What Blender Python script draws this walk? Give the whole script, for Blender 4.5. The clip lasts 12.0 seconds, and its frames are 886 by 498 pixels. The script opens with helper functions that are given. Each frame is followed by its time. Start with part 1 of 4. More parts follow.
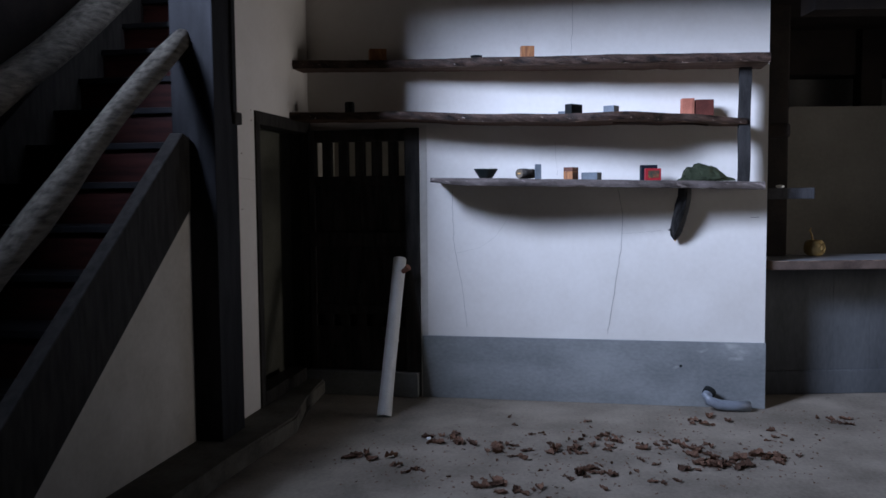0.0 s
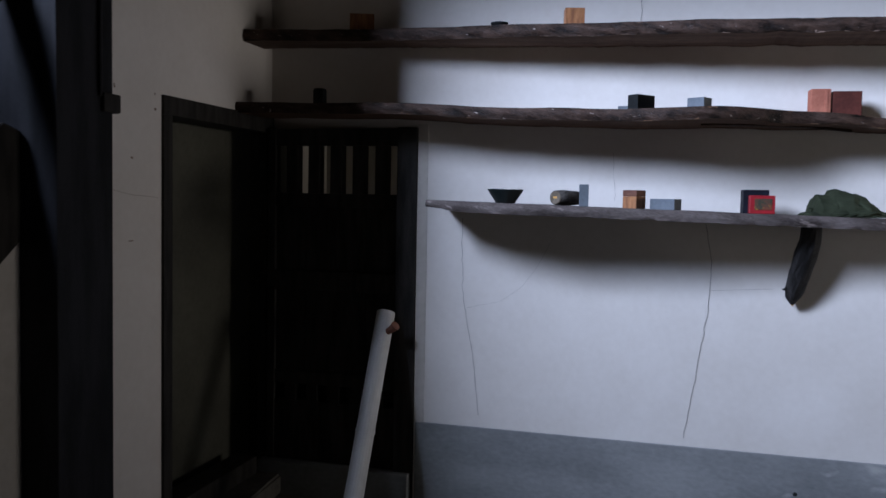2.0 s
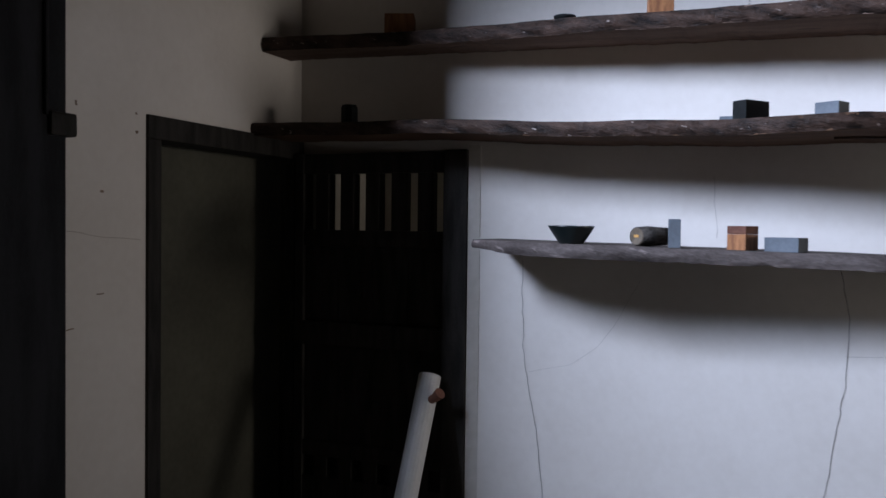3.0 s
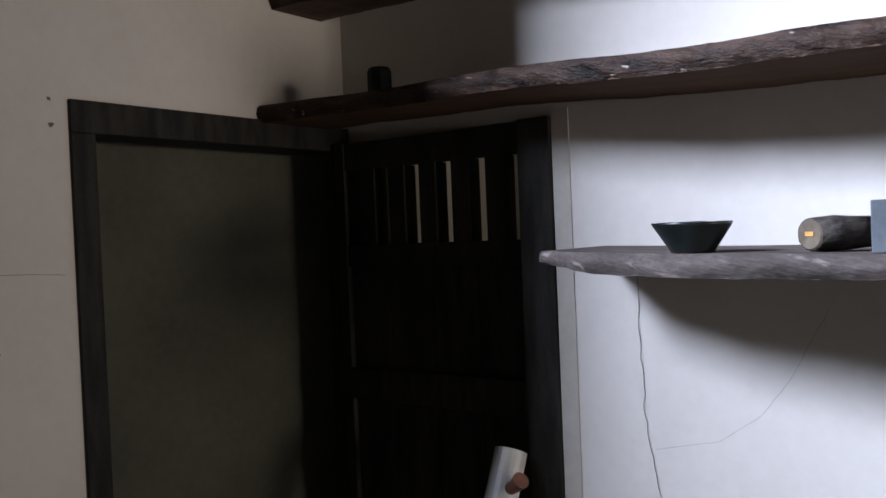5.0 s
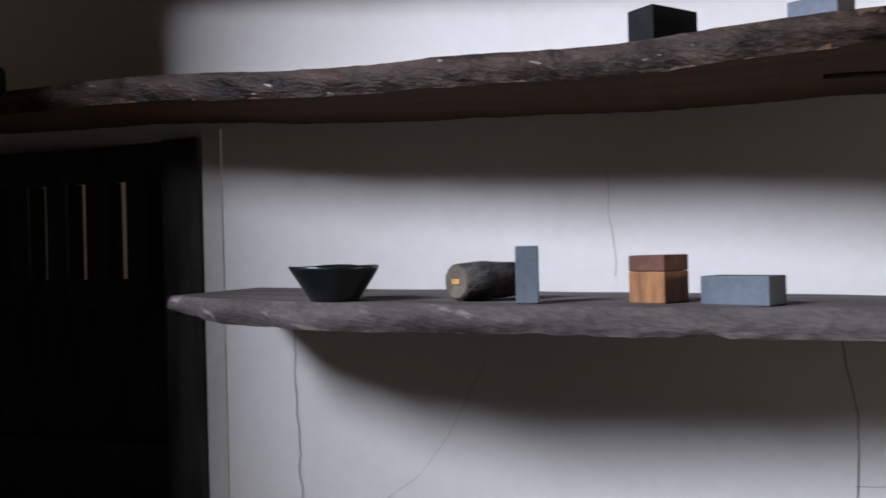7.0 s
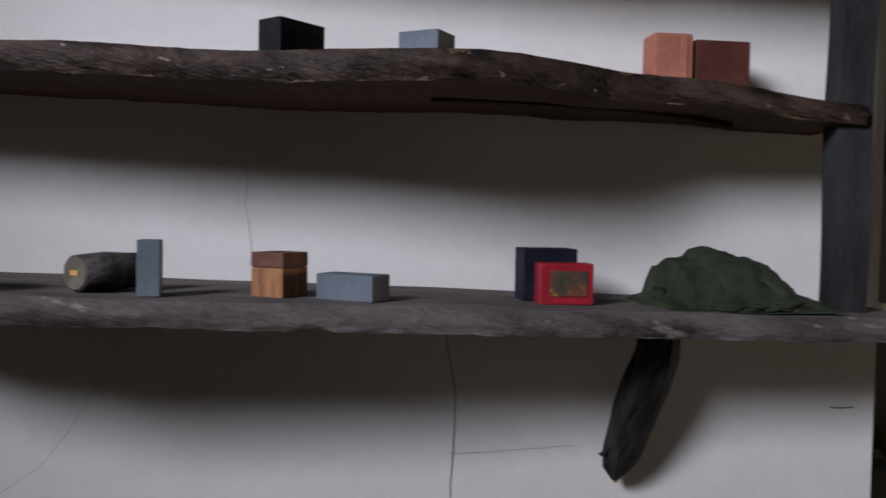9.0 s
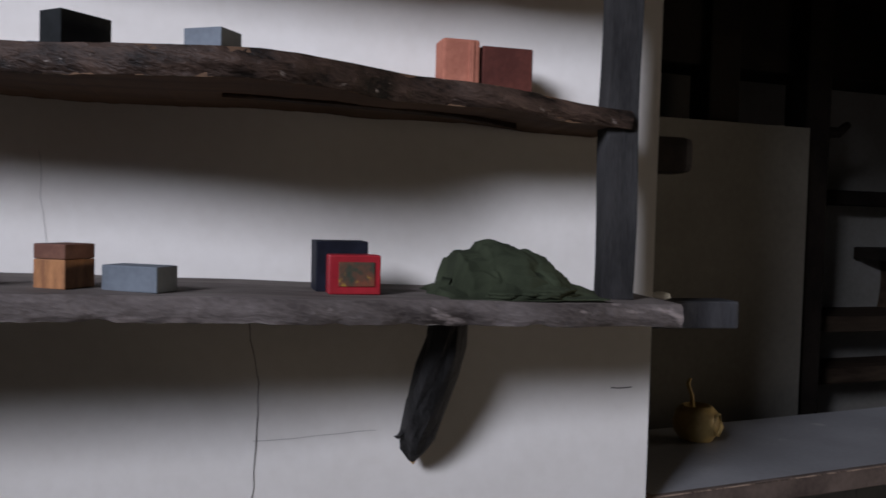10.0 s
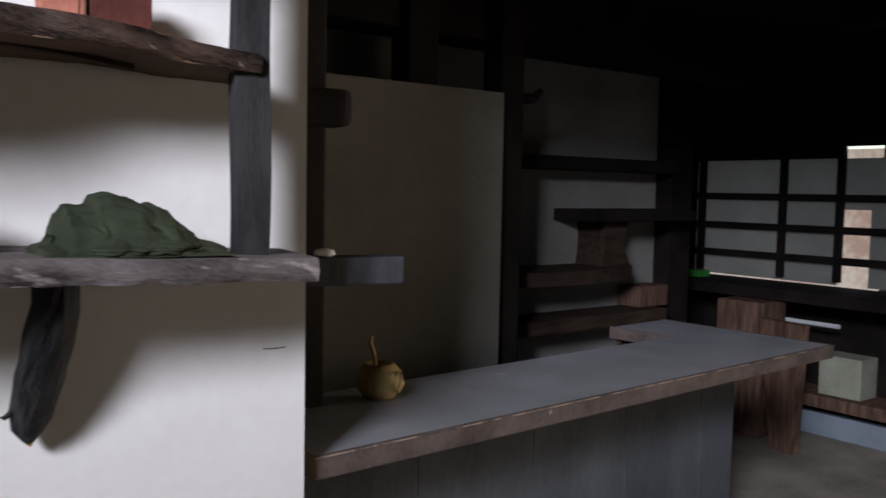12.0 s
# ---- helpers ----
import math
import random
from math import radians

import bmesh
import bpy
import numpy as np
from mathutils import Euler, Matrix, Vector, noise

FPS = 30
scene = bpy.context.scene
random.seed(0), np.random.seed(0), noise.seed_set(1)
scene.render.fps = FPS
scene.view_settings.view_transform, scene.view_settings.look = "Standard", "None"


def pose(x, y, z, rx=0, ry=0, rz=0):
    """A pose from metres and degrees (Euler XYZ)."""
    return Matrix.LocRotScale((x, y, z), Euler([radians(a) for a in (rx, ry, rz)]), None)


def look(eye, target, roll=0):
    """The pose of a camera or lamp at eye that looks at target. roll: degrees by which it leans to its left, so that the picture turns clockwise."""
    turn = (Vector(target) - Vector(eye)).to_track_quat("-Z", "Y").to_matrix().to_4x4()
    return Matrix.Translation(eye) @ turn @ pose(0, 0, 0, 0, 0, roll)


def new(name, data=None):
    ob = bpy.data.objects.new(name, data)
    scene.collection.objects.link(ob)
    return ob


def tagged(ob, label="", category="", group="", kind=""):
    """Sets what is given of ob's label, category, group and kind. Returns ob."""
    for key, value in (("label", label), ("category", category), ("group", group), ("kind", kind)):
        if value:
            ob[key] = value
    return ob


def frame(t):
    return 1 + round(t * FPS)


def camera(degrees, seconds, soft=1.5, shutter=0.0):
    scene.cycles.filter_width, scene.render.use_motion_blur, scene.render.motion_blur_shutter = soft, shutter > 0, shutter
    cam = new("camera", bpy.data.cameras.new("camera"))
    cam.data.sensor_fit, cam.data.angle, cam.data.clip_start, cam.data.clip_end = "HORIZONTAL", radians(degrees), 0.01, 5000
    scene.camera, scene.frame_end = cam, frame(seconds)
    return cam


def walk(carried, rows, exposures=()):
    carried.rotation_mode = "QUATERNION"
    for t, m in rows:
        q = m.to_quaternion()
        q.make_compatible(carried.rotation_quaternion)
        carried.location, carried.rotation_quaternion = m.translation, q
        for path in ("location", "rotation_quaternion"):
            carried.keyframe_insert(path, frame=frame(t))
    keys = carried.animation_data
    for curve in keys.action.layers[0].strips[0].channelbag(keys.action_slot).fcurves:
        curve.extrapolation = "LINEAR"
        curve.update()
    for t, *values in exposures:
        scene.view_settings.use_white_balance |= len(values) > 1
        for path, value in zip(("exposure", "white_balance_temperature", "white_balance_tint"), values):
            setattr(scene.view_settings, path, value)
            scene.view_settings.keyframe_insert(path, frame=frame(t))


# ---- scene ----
cam = camera(55.4, 12.0, 1.5, 0.35)
PATH = [
    (0, (0.819, -0.170, 1.306), (0.458, 1.792, 1.170), -0.5),
    (0.5, (0.830, 0.234, 1.297), (0.459, 2.196, 1.190), -1.2),
    (1, (0.817, 0.646, 1.355), (0.347, 2.587, 1.243), 0.2),
    (1.5, (0.803, 1.067, 1.373), (0.287, 2.996, 1.251), 1.6),
    (2, (0.828, 1.466, 1.383), (0.294, 3.390, 1.270), 1.1),
    (2.5, (0.830, 1.833, 1.422), (0.139, 3.707, 1.311), 0.5),
    (3, (0.791, 2.185, 1.428), (0.031, 4.034, 1.374), 0.7),
    (3.5, (0.739, 2.487, 1.425), (-0.112, 4.297, 1.403), -0.7),
    (5.5, (0.709, 3.370, 1.446), (-0.512, 4.953, 1.397), -2.4),
    (6, (0.708, 3.454, 1.458), (-0.374, 5.136, 1.434), -2.2),
    (6.5, (0.722, 3.491, 1.441), (-0.108, 5.311, 1.467), -1.5),
    (8.5, (0.815, 3.455, 1.511), (0.728, 5.452, 1.437), -0.2),
    (9, (0.855, 3.431, 1.504), (0.955, 5.426, 1.421), 1.1),
    (9.5, (0.927, 3.391, 1.507), (1.190, 5.371, 1.421), 1.7),
    (10, (0.990, 3.349, 1.502), (1.383, 5.309, 1.418), 1.5),
    (10.5, (1.053, 3.324, 1.493), (1.564, 5.255, 1.395), 0.7),
    (11, (1.122, 3.304, 1.483), (1.744, 5.201, 1.370), 0.3),
    (11.5, (1.191, 3.292, 1.473), (1.937, 5.143, 1.341), 0.6),
    (12, (1.237, 3.352, 1.468), (2.158, 5.122, 1.331), 1.1),
]
LIGHT_A, LIGHT_C, LIGHT_E = 2350.0, 0.075, 7.6
EXPO = [(0, 0.10, 5650, 13), (2, -0.16, 5750, 13), (3.5, 0.14, 6050, 13), (5.5, 0.70, 6300, 13), (6.5, 0.36, 6450, 13), (8.5, -0.64, 6750, 14), (10, -0.46, 6800, 14), (12, 0.20, 6850, 14)]
walk(cam, [(t, look(eye, target, roll)) for t, eye, target, roll in PATH], EXPO)

# ---- light ----
world = bpy.data.worlds.new("sky")
scene.world = world
world.use_nodes = True
wn = world.node_tree
sky = wn.nodes.new("ShaderNodeTexSky")
sky.sky_type, sky.sun_disc, sky.sun_elevation, sky.sun_rotation = "NISHITA", False, radians(38), radians(250)
wn.nodes["Background"].inputs[1].default_value = 0.15
wn.links.new(sky.outputs[0], wn.nodes["Background"].inputs[0])
sun = new("sun", bpy.data.lights.new("sun", "SUN"))
sun.data.energy, sun.data.angle, sun.data.color = 0.8, radians(12), (1, 0.96, 0.9)
sun.matrix_world = look((-8, -3, 7), (0, 0, 0))


def opening_light(name, eye, target, width, height, power, colour):
    ob = new(name, bpy.data.lights.new(name, "AREA"))
    ob.data.shape, ob.data.size, ob.data.size_y, ob.data.energy, ob.data.color = "RECTANGLE", width, height, power, colour
    ob.matrix_world = look(eye, target)
    return ob


DAY = (0.73, 0.81, 1.0)
opening_light("window_daylight", (-4.2, -0.83, 4.80), (-4.2, 3, 4.80), 2.9, 2.7, LIGHT_A, DAY)
# Warm fill through an unseen opening added in the east wall.
side = opening_light("side_opening_fill", (6.20, 4.50, 1.42), (-1.0, 5.5, 1.80), 1.2, 0.95, LIGHT_E, (1.0, 0.88, 0.74))
side.data.spread = radians(54)   # narrowed to steer the fill
opening_light("corridor_daylight", (0.55, 5.55, 1.5), (-0.6, 5.5, 1.3), 0.3, 0.6, LIGHT_C, (1.0, 0.95, 0.88))


# ---- materials ----
def mat(name, base, dark=None, scale=6.0, fine=60.0, rough=0.8, metal=0.0, bump=0.15, stretch=(1, 1, 1), contrast=0.5, spots=None, spot_at=0.62, vary=0.0, coat=0.0, slant=0.0, thin=0.0, glow=0.0):
    """Two scales of noise between base and dark, a third colour in patches, and fine relief."""
    m = bpy.data.materials.new(name)
    m.use_nodes = True
    t = m.node_tree
    n, l = t.nodes, t.links
    b = n["Principled BSDF"]
    b.inputs["Roughness"].default_value, b.inputs["Metallic"].default_value, b.inputs["Coat Weight"].default_value = rough, metal, coat
    b.inputs["Specular IOR Level"].default_value = 0.5 if rough < 0.5 else 0.12
    dark = dark or tuple(c * 0.7 for c in base)
    tc, mp = n.new("ShaderNodeTexCoord"), n.new("ShaderNodeMapping")
    mp.inputs["Scale"].default_value = stretch
    if slant:
        mp.vector_type = "TEXTURE"
        mp.inputs["Scale"].default_value = tuple(1 / k for k in stretch)
        mp.inputs["Rotation"].default_value = (0, radians(slant), 0)
    l.new(tc.outputs["Object"], mp.inputs["Vector"])
    big, small = n.new("ShaderNodeTexNoise"), n.new("ShaderNodeTexNoise")
    for node, s, d in ((big, scale, 5.0), (small, fine, 4.0)):
        node.inputs["Scale"].default_value, node.inputs["Detail"].default_value = s, d
        l.new(mp.outputs[0], node.inputs["Vector"])
    add = n.new("ShaderNodeMath")
    add.operation = "MULTIPLY_ADD"
    add.inputs[1].default_value = 0.35
    l.new(small.outputs[0], add.inputs[0])
    l.new(big.outputs[0], add.inputs[2])
    ramp = n.new("ShaderNodeValToRGB")
    mid = 0.675
    ramp.color_ramp.elements[0].position, ramp.color_ramp.elements[1].position = mid - 0.3 * contrast, mid + 0.3 * contrast
    ramp.color_ramp.elements[0].color, ramp.color_ramp.elements[1].color = (*dark, 1), (*base, 1)
    l.new(add.outputs[0], ramp.inputs[0])
    colour = ramp.outputs[0]
    if spots:
        patch = n.new("ShaderNodeTexNoise")
        patch.inputs["Scale"].default_value, patch.inputs["Detail"].default_value = scale * 2.3, 8.0
        l.new(mp.outputs[0], patch.inputs["Vector"])
        cut = n.new("ShaderNodeMapRange")
        cut.inputs[1].default_value, cut.inputs[2].default_value = spot_at, spot_at + 0.08
        l.new(patch.outputs[0], cut.inputs[0])
        mix = n.new("ShaderNodeMix")
        mix.data_type = "RGBA"
        l.new(cut.outputs[0], mix.inputs[0])
        l.new(colour, mix.inputs[6])
        mix.inputs[7].default_value = (*spots, 1)
        colour = mix.outputs[2]
    if vary:
        info, hsv, rng = n.new("ShaderNodeObjectInfo"), n.new("ShaderNodeHueSaturation"), n.new("ShaderNodeMapRange")
        rng.inputs[3].default_value, rng.inputs[4].default_value = 1 - vary, 1 + vary
        l.new(info.outputs["Random"], rng.inputs[0])
        l.new(rng.outputs[0], hsv.inputs["Value"])
        l.new(colour, hsv.inputs["Color"])
        colour = hsv.outputs[0]
    l.new(colour, b.inputs["Base Color"])
    bp = n.new("ShaderNodeBump")
    bp.inputs["Strength"].default_value, bp.inputs["Distance"].default_value = bump, 0.01
    l.new(add.outputs[0], bp.inputs["Height"])
    l.new(bp.outputs[0], b.inputs["Normal"])
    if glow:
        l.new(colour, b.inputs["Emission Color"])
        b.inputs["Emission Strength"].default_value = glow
    if thin:
        through_light, blend = n.new("ShaderNodeBsdfTranslucent"), n.new("ShaderNodeMixShader")
        l.new(colour, through_light.inputs["Color"])
        blend.inputs[0].default_value = thin
        l.new(b.outputs[0], blend.inputs[1])
        l.new(through_light.outputs[0], blend.inputs[2])
        l.new(blend.outputs[0], n["Material Output"].inputs["Surface"])
    return m


M_PLASTER = mat("plaster", (0.72, 0.685, 0.635), (0.62, 0.58, 0.525), 2.2, 40, 0.9, bump=0.12, contrast=0.9)
# Darker copy of the plaster with shade in its colour, for the passage.
M_SHADE_PLASTER = mat("shade_toned_plaster", (0.38, 0.35, 0.30), (0.29, 0.265, 0.22), 3.0, 40, 0.92, bump=0.15, contrast=0.8)
# Two plasters darkened so their colour holds the far room's shade.
M_PARTITION_SHADE = mat("shade_toned_partition_plaster", (0.19, 0.175, 0.148), (0.13, 0.12, 0.10), 2.5, 40, 0.92, bump=0.12, contrast=0.9)
M_FAR_SHADE = mat("shade_toned_white_plaster", (0.33, 0.31, 0.28), (0.22, 0.205, 0.18), 2.5, 40, 0.92, bump=0.12, contrast=0.9)
# Plaster darkened to carry the cupboard's shade in its colour.
M_CUPBOARD_SHADE = mat("shade_toned_cupboard_plaster", (0.10, 0.098, 0.075), (0.06, 0.058, 0.045), 3.0, 40, 0.92, bump=0.15, contrast=0.8)
M_DADO = mat("cement_dado", (0.275, 0.282, 0.278), (0.15, 0.157, 0.157), 2.2, 42, 0.62, bump=0.28, stretch=(0.8, 1, 1.5), contrast=0.68, spots=(0.37, 0.37, 0.355), spot_at=0.665)
M_FLOOR = mat("cement_floor", (0.33, 0.285, 0.228), (0.175, 0.15, 0.118), 2.4, 50, 0.75, bump=0.3, contrast=0.6, spots=(0.13, 0.11, 0.088), spot_at=0.66)
M_KERB = mat("dark_stone", (0.13, 0.12, 0.10), (0.07, 0.065, 0.055), 5, 50, 0.85, bump=0.3)
M_BLACKWOOD = mat("black_stained_wood", (0.036, 0.033, 0.029), (0.016, 0.0145, 0.013), 5, 90, 0.6, bump=0.25, stretch=(6, 6, 1))
M_NEWEL = mat("blue_black_painted_wood", (0.020, 0.020, 0.022), (0.009, 0.009, 0.010), 4, 80, 0.6, bump=0.25, stretch=(4, 4, 0.8))
M_TREAD = mat("worn_dark_tread", (0.018, 0.018, 0.019), (0.009, 0.009, 0.010), 4, 80, 0.6, bump=0.25, stretch=(0.8, 5, 5))
M_BROWNWOOD = mat("dark_brown_wood", (0.066, 0.045, 0.030), (0.030, 0.020, 0.014), 4, 70, 0.7, bump=0.3, stretch=(0.8, 8, 8))
M_REDWOOD = mat("red_brown_riser_wood", (0.045, 0.013, 0.010), (0.020, 0.007, 0.006), 4, 70, 0.6, bump=0.2, stretch=(0.8, 8, 8))
M_SHELF = mat("weathered_shelf_wood", (0.19, 0.135, 0.105), (0.085, 0.056, 0.042), 5, 60, 0.85, bump=0.25, stretch=(0.45, 3.0, 3.0), contrast=0.8, spots=(0.05, 0.035, 0.028), spot_at=0.66)
M_DUSTY = mat("dusty_shelf_wood", (0.17, 0.145, 0.13), (0.075, 0.060, 0.052), 6, 70, 0.9, bump=0.35, stretch=(0.6, 3.0, 3.0), contrast=0.8)
# Small pale spots paint glints into the bark colour.
M_BARK = mat("bark_edge_wood", (0.072, 0.045, 0.033), (0.009, 0.0065, 0.005), 20, 150, 0.5, bump=1.0, stretch=(0.55, 1.2, 1.6), contrast=0.6, spots=(0.38, 0.32, 0.28), spot_at=0.67, slant=16)
M_UNDER = mat("smooth_brown_shelf_wood", (0.135, 0.078, 0.046), (0.075, 0.043, 0.026), 4, 60, 0.75, bump=0.1, stretch=(0.3, 4.0, 4.0), contrast=0.8)
M_KNOT = mat("dark_knot_wood", (0.070, 0.042, 0.028), (0.026, 0.016, 0.012), 12, 90, 0.6, bump=0.3)
M_GREYEDGE = mat("grey_weathered_edge", (0.155, 0.130, 0.119), (0.045, 0.036, 0.032), 9, 120, 0.8, bump=0.7, stretch=(0.5, 1.2, 1.6), contrast=0.6, spots=(0.27, 0.225, 0.205), spot_at=0.61, slant=12)
M_GREYLOG = mat("grey_bark", (0.125, 0.112, 0.098), (0.040, 0.035, 0.031), 20, 120, 0.85, bump=0.8, stretch=(0.6, 2, 2))
# Plaster with shadow mixed into its colour.
M_SHADOW_PLASTER = mat("shadow_toned_plaster", (0.58, 0.545, 0.49), (0.46, 0.43, 0.375), 5, 40, 0.92, bump=0.12, contrast=0.8)
M_DARKPOST = mat("dark_grey_plank", (0.045, 0.043, 0.042), (0.012, 0.0115, 0.0115), 7, 90, 0.9, bump=0.6, stretch=(2.2, 2.2, 0.45), contrast=0.7)
# Emits its own colour in place of sunlight on the yard.
M_YARD_GLOW = mat("glowing_yard_backdrop", (0.80, 0.74, 0.66), (0.55, 0.40, 0.33), 1.6, 20, 0.9, contrast=0.35, glow=0.42)
M_LOG = mat("peeled_log", (0.15, 0.135, 0.11), (0.035, 0.031, 0.025), 9, 70, 0.6, bump=0.6, stretch=(5, 0.8, 5), contrast=0.7)
M_CHAR = mat("charred_branch", (0.034, 0.032, 0.031), (0.010, 0.0095, 0.009), 8, 60, 0.65, bump=1.0, stretch=(3.5, 3.5, 0.7))
M_COUNTER = mat("grey_painted_counter", (0.24, 0.24, 0.245), (0.17, 0.17, 0.175), 4, 80, 0.42, bump=0.1, contrast=0.7, spots=(0.32, 0.31, 0.295), spot_at=0.66)
M_EDGE = mat("worn_counter_edge", (0.12, 0.09, 0.075), (0.055, 0.04, 0.034), 9, 80, 0.7, bump=0.4, contrast=0.7, spots=(0.30, 0.22, 0.17), spot_at=0.68)
M_WORN = mat("worn_pale_edge", (0.34, 0.25, 0.19), (0.06, 0.045, 0.038), 9, 80, 0.8, contrast=0.25, stretch=(1.5, 1, 1))
M_PANEL = mat("grey_counter_panel", (0.115, 0.12, 0.125), (0.05, 0.052, 0.055), 3, 60, 0.6, bump=0.15, contrast=0.9, stretch=(1, 1, 0.3))
M_POST = mat("grey_old_plank", (0.075, 0.075, 0.080), (0.024, 0.024, 0.026), 7, 80, 0.75, bump=0.5, stretch=(2.2, 2.2, 0.5), contrast=0.7)
M_PVC = mat("white_pvc", (0.62, 0.61, 0.58), (0.50, 0.49, 0.46), 5, 60, 0.35, bump=0.03, contrast=0.9)
M_GREYPVC = mat("grey_pvc", (0.20, 0.22, 0.25), (0.13, 0.14, 0.16), 6, 60, 0.35, bump=0.03)
M_GREYBLOCK = mat("grey_stone_block", (0.15, 0.17, 0.19), (0.11, 0.125, 0.14), 12, 120, 0.7, bump=0.1)
M_ORANGE = mat("orange_wood_block", (0.42, 0.195, 0.085), (0.22, 0.10, 0.05), 12, 120, 0.5, bump=0.1, stretch=(5, 5, 1))
M_RUST = mat("brown_wood_cap", (0.19, 0.09, 0.06), (0.12, 0.055, 0.038), 20, 120, 0.6, bump=0.2)
M_BRICK = mat("terracotta_block", (0.46, 0.175, 0.112), (0.33, 0.12, 0.078), 14, 110, 0.8, bump=0.3)
M_DARKBRICK = mat("maroon_brick", (0.115, 0.036, 0.026), (0.075, 0.024, 0.018), 14, 110, 0.8, bump=0.3)
M_BLACK = mat("black_lacquer", (0.016, 0.018, 0.018), (0.009, 0.010, 0.010), 12, 90, 0.65, bump=0.1)
M_BOWL = mat("black_green_glaze", (0.010, 0.015, 0.015), (0.005, 0.008, 0.008), 12, 90, 0.32, bump=0.15)
M_NAVY = mat("navy_card", (0.014, 0.016, 0.026), (0.007, 0.008, 0.013), 14, 90, 0.6, bump=0.1)
M_RED = mat("red_lacquer", (0.36, 0.018, 0.026), (0.26, 0.012, 0.018), 10, 90, 0.4, bump=0.05)
M_PICTURE = mat("faded_picture", (0.19, 0.06, 0.035), (0.040, 0.050, 0.035), 30, 90, 0.5, bump=0.05, contrast=0.5, spots=(0.30, 0.17, 0.04), spot_at=0.63)
M_CLOTH = mat("green_cloth", (0.039, 0.047, 0.027), (0.023, 0.028, 0.016), 12, 400, 0.95, bump=0.3)
M_LEAF = mat("dry_leaf", (0.185, 0.102, 0.064), (0.065, 0.040, 0.029), 14, 90, 0.8, bump=0.3, vary=0.45)
M_POT = mat("tan_gourd", (0.42, 0.30, 0.12), (0.28, 0.19, 0.075), 12, 90, 0.5, bump=0.2)
M_CUT = mat("cut_wood_end", (0.17, 0.140, 0.105), (0.10, 0.080, 0.058), 16, 90, 0.8, bump=0.2)
M_CHIP = mat("fresh_chip", (0.62, 0.36, 0.12), (0.5, 0.27, 0.08), 16, 90, 0.7)
M_CRACK = mat("crack_line", (0.15, 0.135, 0.12), (0.09, 0.08, 0.07), 16, 90, 0.95)
M_RUSTMARK = mat("rusty_mark", (0.26, 0.19, 0.13), (0.15, 0.11, 0.08), 16, 90, 0.95)
M_RAFTER = mat("dark_timber", (0.020, 0.015, 0.012), (0.009, 0.007, 0.006), 5, 70, 0.8, bump=0.3)
M_ROUGHPLANK = mat("rough_red_plank", (0.19, 0.11, 0.075), (0.075, 0.042, 0.03), 7, 70, 0.8, bump=0.6, stretch=(5, 5, 0.7))
M_BLUEKERB = mat("blue_grey_paint", (0.25, 0.29, 0.33), (0.19, 0.22, 0.25), 4, 60, 0.8)
M_GREEN = mat("green_plastic", (0.03, 0.30, 0.05), (0.02, 0.2, 0.03), 10, 90, 0.4)
M_PALEBOX = mat("pale_box", (0.36, 0.37, 0.28), (0.28, 0.28, 0.20), 7, 60, 0.7)
M_CURTAIN = mat("patterned_cloth", (0.80, 0.74, 0.62), (0.55, 0.26, 0.17), 9, 60, 0.9, contrast=0.25)
M_WHITE = mat("white_paint", (0.70, 0.71, 0.70), (0.62, 0.62, 0.6), 7, 60, 0.5)
M_PAPER = mat("window_paper", (0.46, 0.47, 0.43), (0.26, 0.27, 0.25), 3, 60, 0.8, contrast=0.6, thin=0.45)
pt = M_PAPER.node_tree
tr, mx = pt.nodes.new("ShaderNodeBsdfTranslucent"), pt.nodes.new("ShaderNodeMixShader")
tr.inputs[0].default_value, mx.inputs[0].default_value = (0.62, 0.63, 0.60, 1), 0.5
pt.links.new(pt.nodes["Principled BSDF"].outputs[0], mx.inputs[1])
pt.links.new(tr.outputs[0], mx.inputs[2])
pt.links.new(mx.outputs[0], pt.nodes["Material Output"].inputs[0])


# ---- mesh helpers ----
def thing(name, at=(0, 0, 0), turn=0.0, label="", category="", group="", kind=""):
    ob = new(name)
    ob.matrix_world = pose(*at, 0, 0, turn)
    return tagged(ob, label, category, group, kind)


def mesh_of(name, bm, material, smooth=False):
    bmesh.ops.recalc_face_normals(bm, faces=bm.faces)
    me = bpy.data.meshes.new(name)
    bm.to_mesh(me)
    bm.free()
    me.materials.append(material)
    if smooth:
        me.shade_smooth()
    return me


def part(name, bm, material, parent=None, label="", smooth=False):
    ob = new(name, mesh_of(name, bm, material, smooth))
    if parent:
        ob.parent = parent
    if label:
        ob["label"] = label
    return ob


def solid(name, bm, material, label, category, group="", kind="", smooth=False):
    return tagged(part(name, bm, material, smooth=smooth), label, category, group, kind)


def box(x0, x1, y0, y1, z0, z1, bevel=0.0, m=None, bm=None):
    bm2 = bmesh.new()
    bmesh.ops.create_cube(bm2, size=1)
    for v in bm2.verts:
        v.co = Vector(((x0 + x1) / 2 + v.co.x * (x1 - x0), (y0 + y1) / 2 + v.co.y * (y1 - y0), (z0 + z1) / 2 + v.co.z * (z1 - z0)))
    if bevel:
        bmesh.ops.bevel(bm2, geom=bm2.edges[:], offset=bevel, segments=2, affect="EDGES", profile=0.6)
    if m:
        bm2.transform(m)
    return bm2 if bm is None else merge(bm, bm2)


def merge(bm, other):
    me = bpy.data.meshes.new("tmp")
    other.to_mesh(me)
    other.free()
    bm.from_mesh(me)
    bpy.data.meshes.remove(me)
    return bm


